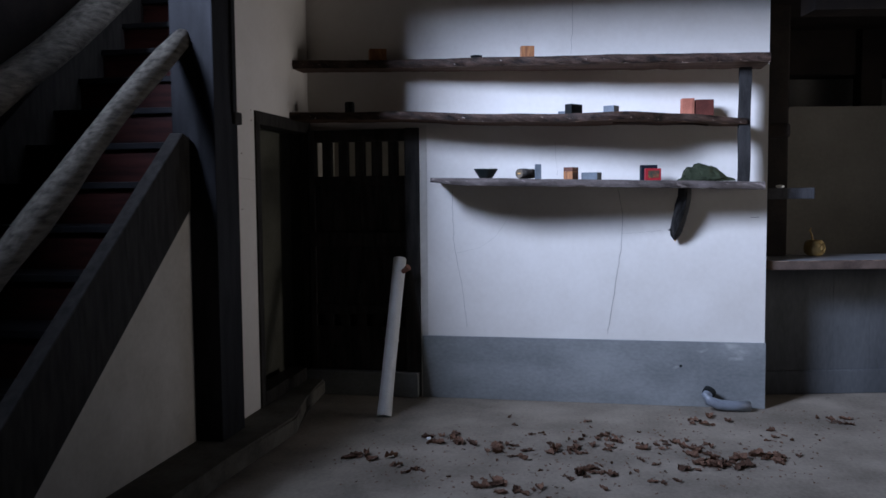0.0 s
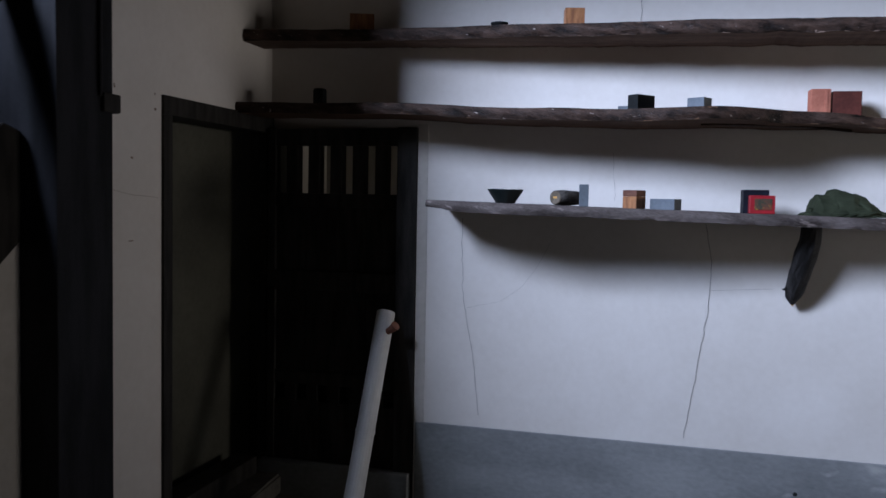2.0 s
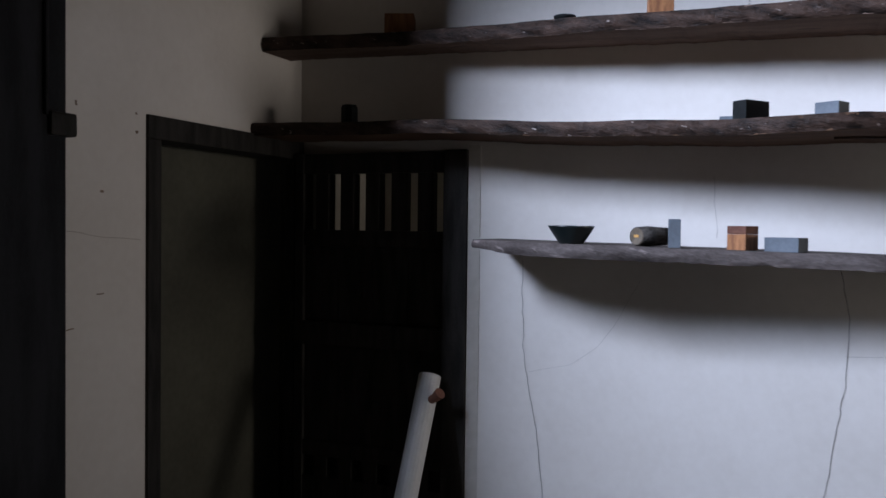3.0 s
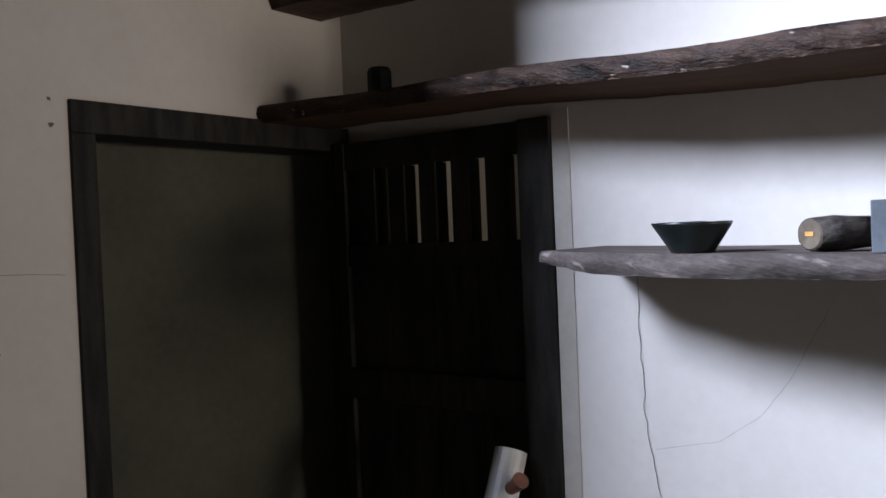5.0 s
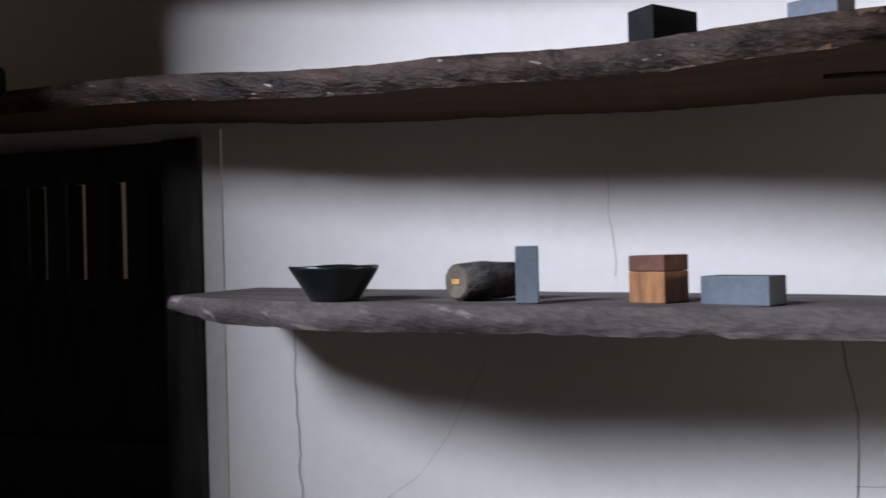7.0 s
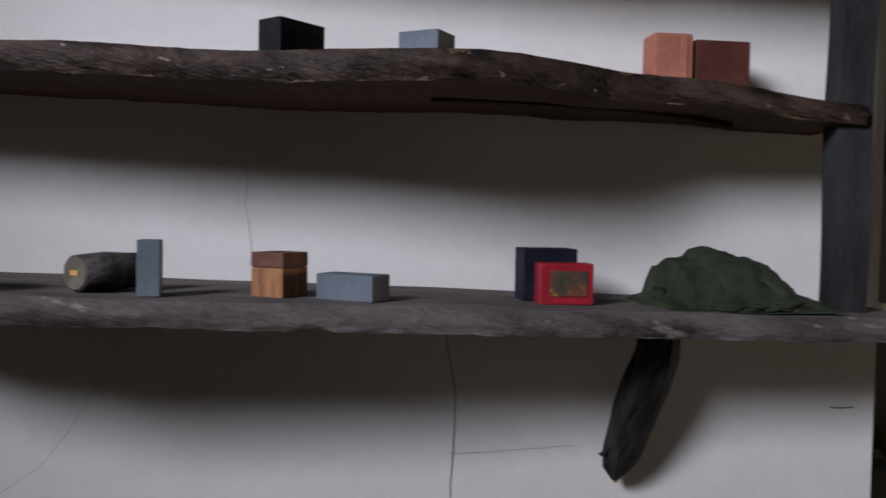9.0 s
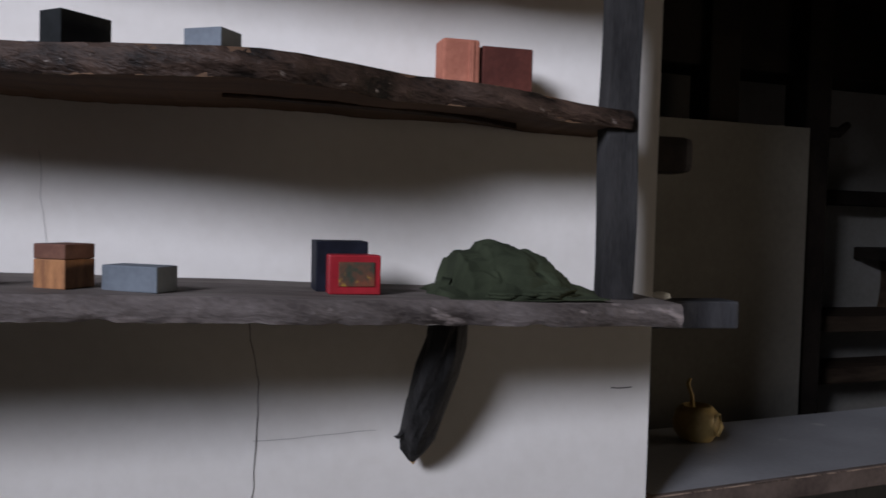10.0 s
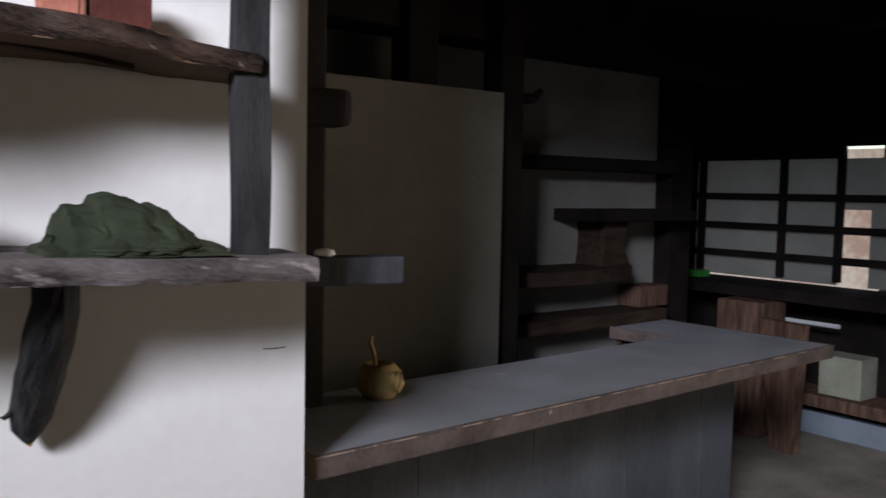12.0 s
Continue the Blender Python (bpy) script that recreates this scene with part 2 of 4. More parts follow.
def tube(points, radii, sides=14, rough=0.0, seed=0, flat=1.0):
    """A limb along points with a radius at each, ends closed."""
    bm = bmesh.new()
    rings = []
    pts = [Vector(p) for p in points]
    ref = Vector((1, 0, 0)) if abs((pts[-1] - pts[0]).normalized().z) > 0.9 else Vector((0, 0, 1))
    for i, p in enumerate(pts):
        d = (pts[min(i + 1, len(pts) - 1)] - pts[max(i - 1, 0)]).normalized()
        a = d.cross(ref).normalized()
        b = d.cross(a)
        ring = []
        for k in range(sides):
            w = 2 * math.pi * k / sides
            r = radii[i] * (1 + rough * noise.noise(Vector((p.x * 9 + seed + 2 * math.cos(w), p.y * 9 + 2 * math.sin(w), p.z * 9))))
            ring.append(bm.verts.new(p + a * r * math.cos(w) + b * r * flat * math.sin(w)))
        rings.append(ring)
    for r0, r1 in zip(rings, rings[1:]):
        for k in range(sides):
            bm.faces.new((r0[k], r0[(k + 1) % sides], r1[(k + 1) % sides], r1[k]))
    bm.faces.new(rings[0])
    bm.faces.new(rings[-1])
    return bm


def lathe(profile, sides=24, wobble=0.0):
    bm = bmesh.new()
    rings = [[bm.verts.new((r * math.cos(2 * math.pi * k / sides), r * math.sin(2 * math.pi * k / sides), z + wobble * noise.noise(Vector((k * 0.7, r * 9, 0))))) for k in range(sides)] for r, z in profile]
    for r0, r1 in zip(rings, rings[1:]):
        for k in range(sides):
            bm.faces.new((r0[k], r0[(k + 1) % sides], r1[(k + 1) % sides], r1[k]))
    bm.faces.new(rings[0])
    bm.faces.new(rings[-1])
    return bm


def spline(stops, x):
    for (x0, y0), (x1, y1) in zip(stops, stops[1:]):
        if x <= x1:
            k = max(0.0, min(1.0, (x - x0) / (x1 - x0)))
            k = k * k * (3 - 2 * k)
            return y0 + (y1 - y0) * k
    return stops[-1][1]


def plank(x0, x1, front, top, thick, back, wave=0.006, n=120, seed=0.0, rugged=1.0, chipped=0.0):
    """A live-edge board along x; front, top and thick are functions of x. Returns board and its rough front edge."""
    board, edge = bmesh.new(), bmesh.new()
    rows, faces = [], []
    for i in range(n + 1):
        x = x0 + (x1 - x0) * i / n
        f = front(x) + wave * noise.noise(Vector((x * 7, seed, 0)))
        zt = top(x) + 0.35 * wave * noise.noise(Vector((x * 5, seed + 4, 0)))
        zb = top(x) - thick(x) + 0.5 * wave * noise.noise(Vector((x * 9, seed + 8, 0))) + 0.25 * wave * noise.noise(Vector((x * 40, seed + 9, 0))) + chipped * max(0.0, noise.noise(Vector((x * 17, seed + 2, 0))) - 0.1)
        rows.append([board.verts.new(p) for p in ((x, back, zb), (x, f + 0.012, zb), (x, f + 0.012, zt), (x, back, zt))])
        ring = []
        for k in range(7):
            w = k / 6
            bulge = 0.008 * math.sin(math.pi * w) + rugged * 0.006 * noise.noise(Vector((x * 22 + w * 3, w * 3, seed))) + rugged * 0.004 * noise.noise(Vector((x * 70 - w * 6, w * 7, seed)))
            ring.append(edge.verts.new((x, f + 0.011 - max(bulge, -0.004), zb + (zt - zb) * w)))
        faces.append(ring)
    for a, b in zip(rows, rows[1:]):
        for k in range(4):
            if k != 1:
                board.faces.new((a[k], a[(k + 1) % 4], b[(k + 1) % 4], b[k]))
        board.faces.new((a[1], a[2], b[2], b[1]))
    board.faces.new(rows[0])
    board.faces.new(rows[-1])
    for a, b in zip(faces, faces[1:]):
        for k in range(6):
            edge.faces.new((a[k], b[k], b[k + 1], a[k + 1]))
    return board, edge


def prism(points, z0, z1):
    """An upright prism over a plan polygon."""
    bm = bmesh.new()
    lo, hi = [bm.verts.new((x, y, z0)) for x, y in points], [bm.verts.new((x, y, z1)) for x, y in points]
    bm.faces.new(lo)
    bm.faces.new(hi)
    for i in range(len(points)):
        j = (i + 1) % len(points)
        bm.faces.new((lo[i], lo[j], hi[j], hi[i]))
    return bm


# ---- setting: shop room ----
YB, XL, XR, TOP = 5.037, -1.04, 1.792, 6.4   # back wall, stair-side wall, free end of the back wall, ceiling
bm = box(-6.2, 7.6, -1.4, 9.2, -0.2, 0.0)
solid("floor", bm, M_FLOOR, "bare dusty grey cement floor", "floor", kind="structure")
bm = box(-6.2, 7.6, -1.4, 9.2, TOP, TOP + 0.2)
solid("ceiling", bm, M_RAFTER, "dark sooty timber ceiling", "ceiling", kind="structure")

# Loft added above the view to block window light, edges set by shadow.
bm = box(-1.03, 1.86, 3.90, 5.03, 2.89, 3.0)
box(-1.03, 1.86, 3.90, 4.04, 2.64, 2.89, bm=bm)
box(-1.15, 1.86, 5.26, 9.2, 2.89, 3.0, bm=bm)
box(1.86, 7.5, 2.85, 9.2, 2.46, 2.60, bm=bm)
solid("ceiling_light_block", bm, M_RAFTER, "added dark loft that shades the upper wall and far room", "ceiling", kind="structure")

# back wall: bends slightly at the door, opening over the door
bm = prism([(-0.285, YB), (XR, YB), (XR, YB + 0.12), (-0.285, YB + 0.12)], 0.0, TOP)
merge(bm, prism([(XL - 0.02, 5.125), (-0.285, YB), (-0.285, YB + 0.12), (XL - 0.02, 5.245)], 1.706, TOP))
wall_back = solid("wall_back", bm, M_PLASTER, "cracked white plaster wall behind the shelves", "wall", kind="structure")
bm = box(-0.275, XR + 0.006, YB - 0.012, YB + 0.002, 0.0, 0.395, 0.003)
dado = solid("baseboard", bm, M_DADO, "stained grey cement dado along the wall foot", "baseboard", kind="structure")
hole = lathe([(0.0075, 0.0), (0.0085, 0.0015), (0.001, 0.001)], 12)
hole.transform(pose(1.313, YB - 0.0118, 0.245, 90, 0, 0))
part("bolt_hole", hole, M_BLACK, dado, "small round black hole")
# Thin strip paints the shadow on the wall next to the door.
bm = box(-0.284, -0.238, YB - 0.003, YB + 0.002, 0.395, 1.72)
solid("trim", bm, M_SHADOW_PLASTER, "strip painting the wall's shadow beside the door", "trim", kind="structure")


def crack(points, width, name="crack", side=False):
    bm = bmesh.new()
    pts, steps = [], 7
    for (x0, z0), (x1, z1) in zip(points, points[1:]):
        for k in range(steps):
            w = k / steps
            x, z = x0 + (x1 - x0) * w, z0 + (z1 - z0) * w
            j = 0.007 * noise.noise(Vector((x * 31, z * 31, 3)))
            pts.append((x + j, z + j * 0.5))
    pts.append(points[-1])
    last = None
    for i, (x, z) in enumerate(pts):
        w = width * (0.5 + 0.5 * abs(noise.noise(Vector((i * 0.6, x, 0)))))
        dx, dz = (pts[min(i + 1, len(pts) - 1)][0] - pts[max(i - 1, 0)][0]), (pts[min(i + 1, len(pts) - 1)][1] - pts[max(i - 1, 0)][1])
        ln = math.hypot(dx, dz) or 1
        pair = [bm.verts.new((x - dz / ln * w, YB - 0.0015, z + dx / ln * w)), bm.verts.new((x + dz / ln * w, YB - 0.0015, z - dx / ln * w))]
        if last:
            bm.faces.new((last[0], last[1], pair[1], pair[0]))
        last = pair
    if side:
        for v in bm.verts:
            v.co = Vector((XL + 0.0015, v.co.x, v.co.z))
    part(name, bm, M_RUSTMARK if side else M_CRACK, wall_side if side else wall_back, "small rusty mark on the plaster" if side else "thin dark crack in the plaster")


# stair-side wall with its doorway
bm = box(XL - 0.10, XL, 3.80, 4.235, 0.0, TOP)
box(XL - 0.10, XL, 4.235, 5.125, 1.757, TOP, bm=bm)
wall_side = solid("wall_stair_side", bm, M_PLASTER, "white plaster partition beside the staircase", "wall", kind="structure")
# cupboard behind the doorway, its shade put into the plaster colour
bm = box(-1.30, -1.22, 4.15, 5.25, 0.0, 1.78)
solid("wall_cupboard", bm, M_CUPBOARD_SHADE, "plaster back wall of the cupboard under the stairs, toned for shade", "wall", kind="structure")
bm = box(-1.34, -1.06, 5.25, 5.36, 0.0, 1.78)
solid("wall_cupboard_end", bm, M_CUPBOARD_SHADE, "plaster end wall of the cupboard, toned for shade", "wall", kind="structure")
# added wall beside the stairs, its stepped height blocks the window light
bm = box(-2.30, -2.17, -0.85, 1.05, 0, 3.2)
box(-2.30, -2.17, 1.05, 3.2, 0, 3.0, bm=bm)
box(-2.30, -2.17, 3.2, 6.0, 0, TOP, bm=bm)
solid("wall_stair_blocker", bm, M_RAFTER, "added dark wall beside the stairs that blocks window light", "wall", kind="structure")
# room shell
# West and south walls are out of view, coloured dark against bounced light.
bm = box(-6.0, -5.8, -1.0, 9.2, 0, TOP)
solid("wall_west", bm, M_RAFTER, "unseen outer wall, dark to limit bounced light", "wall", kind="structure")
bm = box(-5.9, -5.65, -1.05, -0.85, 0, TOP)
box(-5.65, -2.75, -1.05, -0.85, 0, 3.45, bm=bm)
box(-5.65, -2.75, -1.05, -0.85, 6.15, TOP, bm=bm)
box(-2.75, 7.6, -1.05, -0.85, 0, TOP, bm=bm)
solid("wall_south", bm, M_RAFTER, "unseen wall with a high window, dark to limit bounced light", "wall", kind="structure")
bm = box(-5.9, -1.66, 5.9, 6.1, 0, TOP)
box(-1.66, -1.06, 5.26, 5.36, 1.78, TOP, bm=bm)
solid("wall_north", bm, M_RAFTER, "dark boarded wall at the stair head", "wall", kind="structure")
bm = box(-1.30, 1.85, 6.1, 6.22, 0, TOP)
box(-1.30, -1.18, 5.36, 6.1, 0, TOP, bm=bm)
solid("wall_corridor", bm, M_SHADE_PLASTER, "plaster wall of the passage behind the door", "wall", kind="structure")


# ---- far room, turned against the shop room ----
FAR = pose(1.835, 5.10, 0, 0, 0, 9.5)
COUNTER = pose(1.835, 5.10, 0, 0, 0, 12.5)
ALCOVE = pose(2.02, 5.63, -0.44, 0, 0, 9.5) @ Matrix.Scale(1.3, 4)   # the deeper part behind the counter, in units of 1.3 m


def far(name, bm, material, label="", category="", parent=None, kind="", smooth=False, group="", frame_of=FAR):
    bm.transform(frame_of)
    if parent:
        return part(name, bm, material, parent, label, smooth)
    return solid(name, bm, material, label, category, group, kind, smooth)


far("wall_far_back", box(-0.30, 2.40, 0.95, 1.07, 0.34, 4.9), M_FAR_SHADE, "white plaster wall behind the wall shelves, toned for shade", "wall", kind="structure", frame_of=ALCOVE)
far("wall_partition", box(-0.10, 0.965, 0.505, 0.55, 0.34, 1.795), M_PARTITION_SHADE, "tall plain grey partition behind the counter, toned for shade", "wall", kind="structure", frame_of=ALCOVE)
far("wall_recess", box(2.36, 2.46, 1.07, 1.9, 0.34, 4.9), M_PLASTER, "plaster return wall of the far room", "wall", kind="structure", frame_of=ALCOVE)
far("wall_far_end", box(2.30, 4.45, 3.1, 3.22, 0, TOP), M_PLASTER, "plaster end wall of the far room", "wall", kind="structure")
# Dark timber colour puts shade into the plaster around the window.
bm = box(4.30, 4.42, -6.9, 3.2, 0, 0.90)
box(4.30, 4.42, -6.9, 3.2, 1.98, TOP, bm=bm)
box(4.30, 4.42, -6.9, -2.0, 0.90, 1.98, bm=bm)
box(4.30, 4.42, -0.64, -0.6, 0.90, 1.98, bm=bm)
box(4.30, 4.42, 2.2, 3.2, 0.90, 1.98, bm=bm)
far("wall_east", bm, M_RAFTER, "plaster wall toned dark for shade, with a long latticed window", "wall", kind="structure")


def far_beam(x0, x1, y0, y1, z0, z1, label, frame_of=FAR):
    far("ceiling_beam", box(x0, x1, y0, y1, z0, z1, 0.008), M_RAFTER, label, "beam", group="dark timber frame", frame_of=frame_of)


far_beam(1.00, 1.105, 0.56, 0.66, 0.34, 2.3, "black timber post standing behind the counter", ALCOVE)
far_beam(2.30, 2.46, 0.86, 0.95, 0.34, 2.3, "black timber corner post of the far wall", ALCOVE)
far_beam(0.10, 0.235, 0.38, 0.50, 0.875, 2.46, "black timber post on the counter end")
far_beam(0.63, 0.75, 0.58, 0.68, 1.70, 2.3, "short black post above the partition", ALCOVE)
far_beam(-0.2, 2.6, 0.60, 0.80, 1.98, 2.24, "heavy black beam across the far room", ALCOVE)
far_beam(0.1, 4.2, -0.30, -0.10, 2.28, 2.455, "heavy black beam over the counter")
far_beam(1.9, 2.05, -1.2, 0.58, 2.30, 2.455, "black cross beam under the loft")
far_beam(3.2, 3.35, -1.2, 0.58, 2.30, 2.455, "black cross beam under the loft")

# counter
counter = thing("counter", label="grey painted L-shaped counter with worn wooden edges", category="counter")
bm = prism([(0.012, 0.012), (2.43, 0.012), (2.43, 0.81), (2.05, 0.81), (2.05, 0.50), (0.012, 0.50)], 0.824, 0.874)
far("worktop", bm, M_COUNTER, parent=counter, frame_of=COUNTER)
for x0, x1, y0, y1 in ((0.0, 2.442, -0.003, 0.012), (2.43, 2.442, 0.012, 0.822), (2.038, 2.05, 0.50, 0.822), (0.0, 0.012, 0.012, 0.50)):
    bm = box(x0, x1, y0, y1, 0.822, 0.8755, 0.003)
    far("edge_strip", bm, M_EDGE, "worn brown wooden edge strip", parent=counter, frame_of=COUNTER)
far("worn_line", box(0.0, 2.442, -0.005, -0.0032, 0.872, 0.8745), M_WORN, "pale worn line along the edge", parent=counter, frame_of=COUNTER)
for k in range(9):
    a = 0.05 + k * 0.239
    far("front_board", box(a, a + 0.2386, 0.29 + 0.001 * (k % 2), 0.315, 0.15, 0.823, 0.0012), M_PANEL, "smeared grey front board", parent=counter, frame_of=COUNTER)
far("plinth", box(0.04, 2.21, 0.275, 0.315, 0.0, 0.152, 0.006), M_PANEL, "grey skirting plinth", parent=counter, frame_of=COUNTER)
far("end_board", box(2.19, 2.215, 0.315, 0.80, 0.0, 0.823, 0.003), M_PANEL, parent=counter, frame_of=COUNTER)
far("return_rail", box(2.06, 2.43, 0.78, 0.80, 0.74, 0.823, 0.003), M_BROWNWOOD, parent=counter, frame_of=COUNTER)

# ---- window of the far room ----
window = thing("window_1", label="long dark latticed timber window with pale panes", category="window", kind="structure")
for y in (2.13, 1.50, 1.11, 0.46, -0.20):
    far("mullion", box(4.27, 4.31, y - 0.022, y + 0.022, 0.94, 1.98, 0.003), M_RAFTER, parent=window)
for z in (1.075, 1.268, 1.47):
    far("glazing_bar", box(4.275, 4.305, -0.6, 2.2, z - 0.024, z + 0.024, 0.003), M_RAFTER, parent=window)
far("pane", box(4.325, 4.331, 1.13, 2.2, 0.92, 1.72), M_PAPER, "frosted white pane", parent=window)
far("pane", box(4.325, 4.331, -0.6, 0.93, 0.92, 1.72), M_PAPER, "frosted white pane", parent=window)
far("pane", box(4.325, 4.331, 0.93, 1.13, 1.40, 1.72), M_PAPER, "frosted white pane", parent=window)
far("transom", box(4.32, 4.335, -0.6, 2.2, 1.795, 1.98), M_RAFTER, parent=window)
far("transom", box(4.32, 4.335, 1.11, 2.2, 1.72, 1.795), M_RAFTER, parent=window)
far("transom", box(4.32, 4.335, -0.6, 0.87, 1.72, 1.795), M_RAFTER, parent=window)
far("ground_outside", box(4.5, 20, -12, 12, -0.03, 0.004), M_FLOOR, "pale paved yard outside", "ground", kind="structure")
# Glowing backdrop, backlights the panes and shows through the missing one.
far("backdrop", box(6.4, 6.5, -5, 7, 0, 1.9), M_YARD_GLOW, "pale self-glowing backdrop for the yard outside the window", "wall", kind="structure")

# ---- staircase ----
SLOPE = 0.81
stairs = thing("staircase", label="steep dark timber staircase with red-brown risers", category="staircase")


def slope_plate(x0, x1, y0, y1, top_at, depth, end_cut):
    """A sloping board: top edge z = 1.588 + SLOPE * (y - 3.526) + top_at, of that upright depth."""
    bm = bmesh.new()
    f = lambda y: 1.588 + SLOPE * (y - 3.526) + top_at
    foot = 3.526 + (depth - top_at - 1.588) / SLOPE
    prof = [(foot, 0.0), (y0, 0.0), (y0, f(y0)), (y1, f(y1)), (y1 + end_cut, f(y1) - 0.02), (y1 + end_cut, f(y1 + end_cut) - depth)]
    a, b = [bm.verts.new((x0, y, z)) for y, z in prof], [bm.verts.new((x1, y, z)) for y, z in prof]
    bm.faces.new(a)
    bm.faces.new(b)
    for i in range(len(prof)):
        j = (i + 1) % len(prof)
        bm.faces.new((a[i], a[j], b[j], b[i]))
    bmesh.ops.bevel(bm, geom=bm.edges[:], offset=0.004, segments=1, affect="EDGES")
    return bm


part("stringer", slope_plate(-1.165, -1.097, 1.75, 3.53, 0.0, 0.408, 0.068), M_BLACKWOOD, stairs, "broad black stringer board")
part("stringer", slope_plate(-2.16, -2.10, 1.75, 4.9, 0.0, 0.466, 0.05), M_BLACKWOOD, stairs, "broad black stringer board")
for k in range(14):
    z, y = 0.165 + 0.2 * k, 2.10 + 0.238 * k
    part("tread", box(-2.10, -1.166, y, y + 0.27, z - 0.032, z, 0.004), M_TREAD, stairs, "worn grey-black tread")
    part("riser", box(-2.10, -1.166, y + 0.025, y + 0.043, z - 0.2, z - 0.032), M_REDWOOD, stairs, "red-brown riser board")
bm = bmesh.new()
prof = [(2.11, 0.0), (2.11, 0.06), (3.60, 1.27), (3.60, 0.0)]
a, b = [bm.verts.new((-1.150, y, z)) for y, z in prof], [bm.verts.new((-1.108, y, z)) for y, z in prof]
bm.faces.new(a), bm.faces.new(b)
for i in range(4):
    bm.faces.new((a[i], a[(i + 1) % 4], b[(i + 1) % 4], b[i]))
# Shadow-toned plaster keeps this wall darker under the side light.
solid("wall_under_stairs", bm, M_SHADOW_PLASTER, "white plaster wall under the stair stringer", "wall", kind="structure")

newel = thing("timber_post", label="thick blue-black timber post at the stair top", category="post")
part("shaft", box(-1.19, -0.97, 3.60, 3.862, 0.0, TOP, 0.006), M_NEWEL, newel)
part("peg", box(-1.02, -0.954, 3.80, 3.885, 1.650, 1.712, 0.008), M_BLACKWOOD, newel, "black wooden peg")
part("rod", tube([(-0.962, 3.79, 1.70), (-0.962, 3.79, 2.9)], [0.006, 0.006], 8), M_NEWEL, newel, "thin vertical rod")

pts, rad = [], []
for k in range(15):
    w = k / 14
    y = 1.0 + 2.64 * w
    pts.append((-1.135 + 0.012 * math.sin(7 * w), y, 2.058 + 0.735 * (y - 3.64) + 0.018 * math.sin(9 * w)))
    rad.append(0.058 - 0.010 * w + 0.005 * math.sin(23 * w))
rail = thing("handrail", label="peeled pale log handrail running up the stairs", category="handrail")
part("log", tube(pts, rad, 18, 0.22, 2), M_LOG, rail, smooth=True)
part("knot", tube([(-1.13, 3.20, 1.755), (-1.128, 3.19, 1.790), (-1.126, 3.185, 1.800)], [0.03, 0.018, 0.008], 10, 0.3, 8), M_LOG, rail, "broken branch knot")
part("end_cut", tube([(-1.122, 3.636, 2.063), (-1.122, 3.646, 2.070)], [0.046, 0.040], 16), M_CUT, rail, "sawn end")
pts, rad = [], []
for k in range(11):
    w = k / 10
    y = 2.6 + 2.2 * w
    pts.append((-1.95, y, 1.93 + 0.674 * (y - 3.6) + 0.02 * math.sin(8 * w)))
    rad.append(0.090 + 0.006 * math.sin(11 * w))
solid("handrail", tube(pts, rad, 16, 0.12, 5), M_LOG, "thick pale log rail on the far side of the stairs", "handrail", smooth=True)
# raised stone step along the stair foot and under the doors
bm = prism([(-1.20, 1.6), (-0.86, 1.6), (-0.84, 3.4), (-0.78, 4.1), (-0.90, 4.6), (-0.92, 5.03), (-1.20, 5.1)], 0.0, 0.10)
bmesh.ops.bevel(bm, geom=bm.edges[:], offset=0.012, segments=2, affect="EDGES")
solid("kerb", bm, M_KERB, "low worn dark stone kerb along the stair foot", "kerb", kind="structure")
bm = box(-1.04, -0.30, 5.0, 5.16, 0.0, 0.155, 0.006)
solid("threshold", bm, M_DADO, "grey cement threshold under the slatted door", "threshold", kind="structure")

# ---- doors ----
frame_l = thing("door_frame", label="black timber frame of the cupboard doorway", category="door frame", kind="structure")
part("lintel", box(XL - 0.105, XL + 0.012, 4.235, 5.125, 1.687, 1.760, 0.004), M_BLACKWOOD, frame_l)
part("jamb", box(XL - 0.105, XL + 0.012, 4.235, 4.293, 0.08, 1.687, 0.004), M_BLACKWOOD, frame_l)
part("jamb", box(XL - 0.03, XL + 0.012, 5.055, 5.10, 0.08, 1.687, 0.004), M_BLACKWOOD, frame_l)
part("sill", box(XL - 0.105, XL + 0.012, 4.293, 4.975, 0.08, 0.18, 0.004), M_BLACKWOOD, frame_l)

door = thing("door_1", label="closed black wooden door with slots near top and bottom", category="door", kind="structure")
DX0, DX1, DY = -1.015, -0.287, 5.045
part("top_rail", box(DX0, DX1, DY, DY + 0.045, 1.626, 1.703, 0.004), M_BLACKWOOD, door)
part("middle_rail", box(DX0, DX1, DY - 0.008, DY + 0.045, 0.96, 1.05, 0.004), M_BLACKWOOD, door)
part("slot_rail", box(DX0, DX1, DY, DY + 0.045, 1.346, 1.408, 0.004), M_BLACKWOOD, door)
part("slot_rail", box(DX0, DX1, DY, DY + 0.045, 0.52, 0.58, 0.004), M_BLACKWOOD, door)
# Added board, keeps the passage light out of the lower slots.
part("slot_blocker", box(DX0, DX1, DY + 0.05, DY + 0.062, 0.16, 0.60), M_BLACKWOOD, door)
part("bottom_rail", box(DX0, DX1, DY, DY + 0.045, 0.158, 0.44, 0.004), M_BLACKWOOD, door)
part("stile", box(DX0, -0.977, DY - 0.004, DY + 0.05, 0.158, 1.706, 0.004), M_BLACKWOOD, door)
part("stile", box(-0.380, DX1, DY - 0.018, DY + 0.05, 0.158, 1.706, 0.005), M_BLACKWOOD, door)
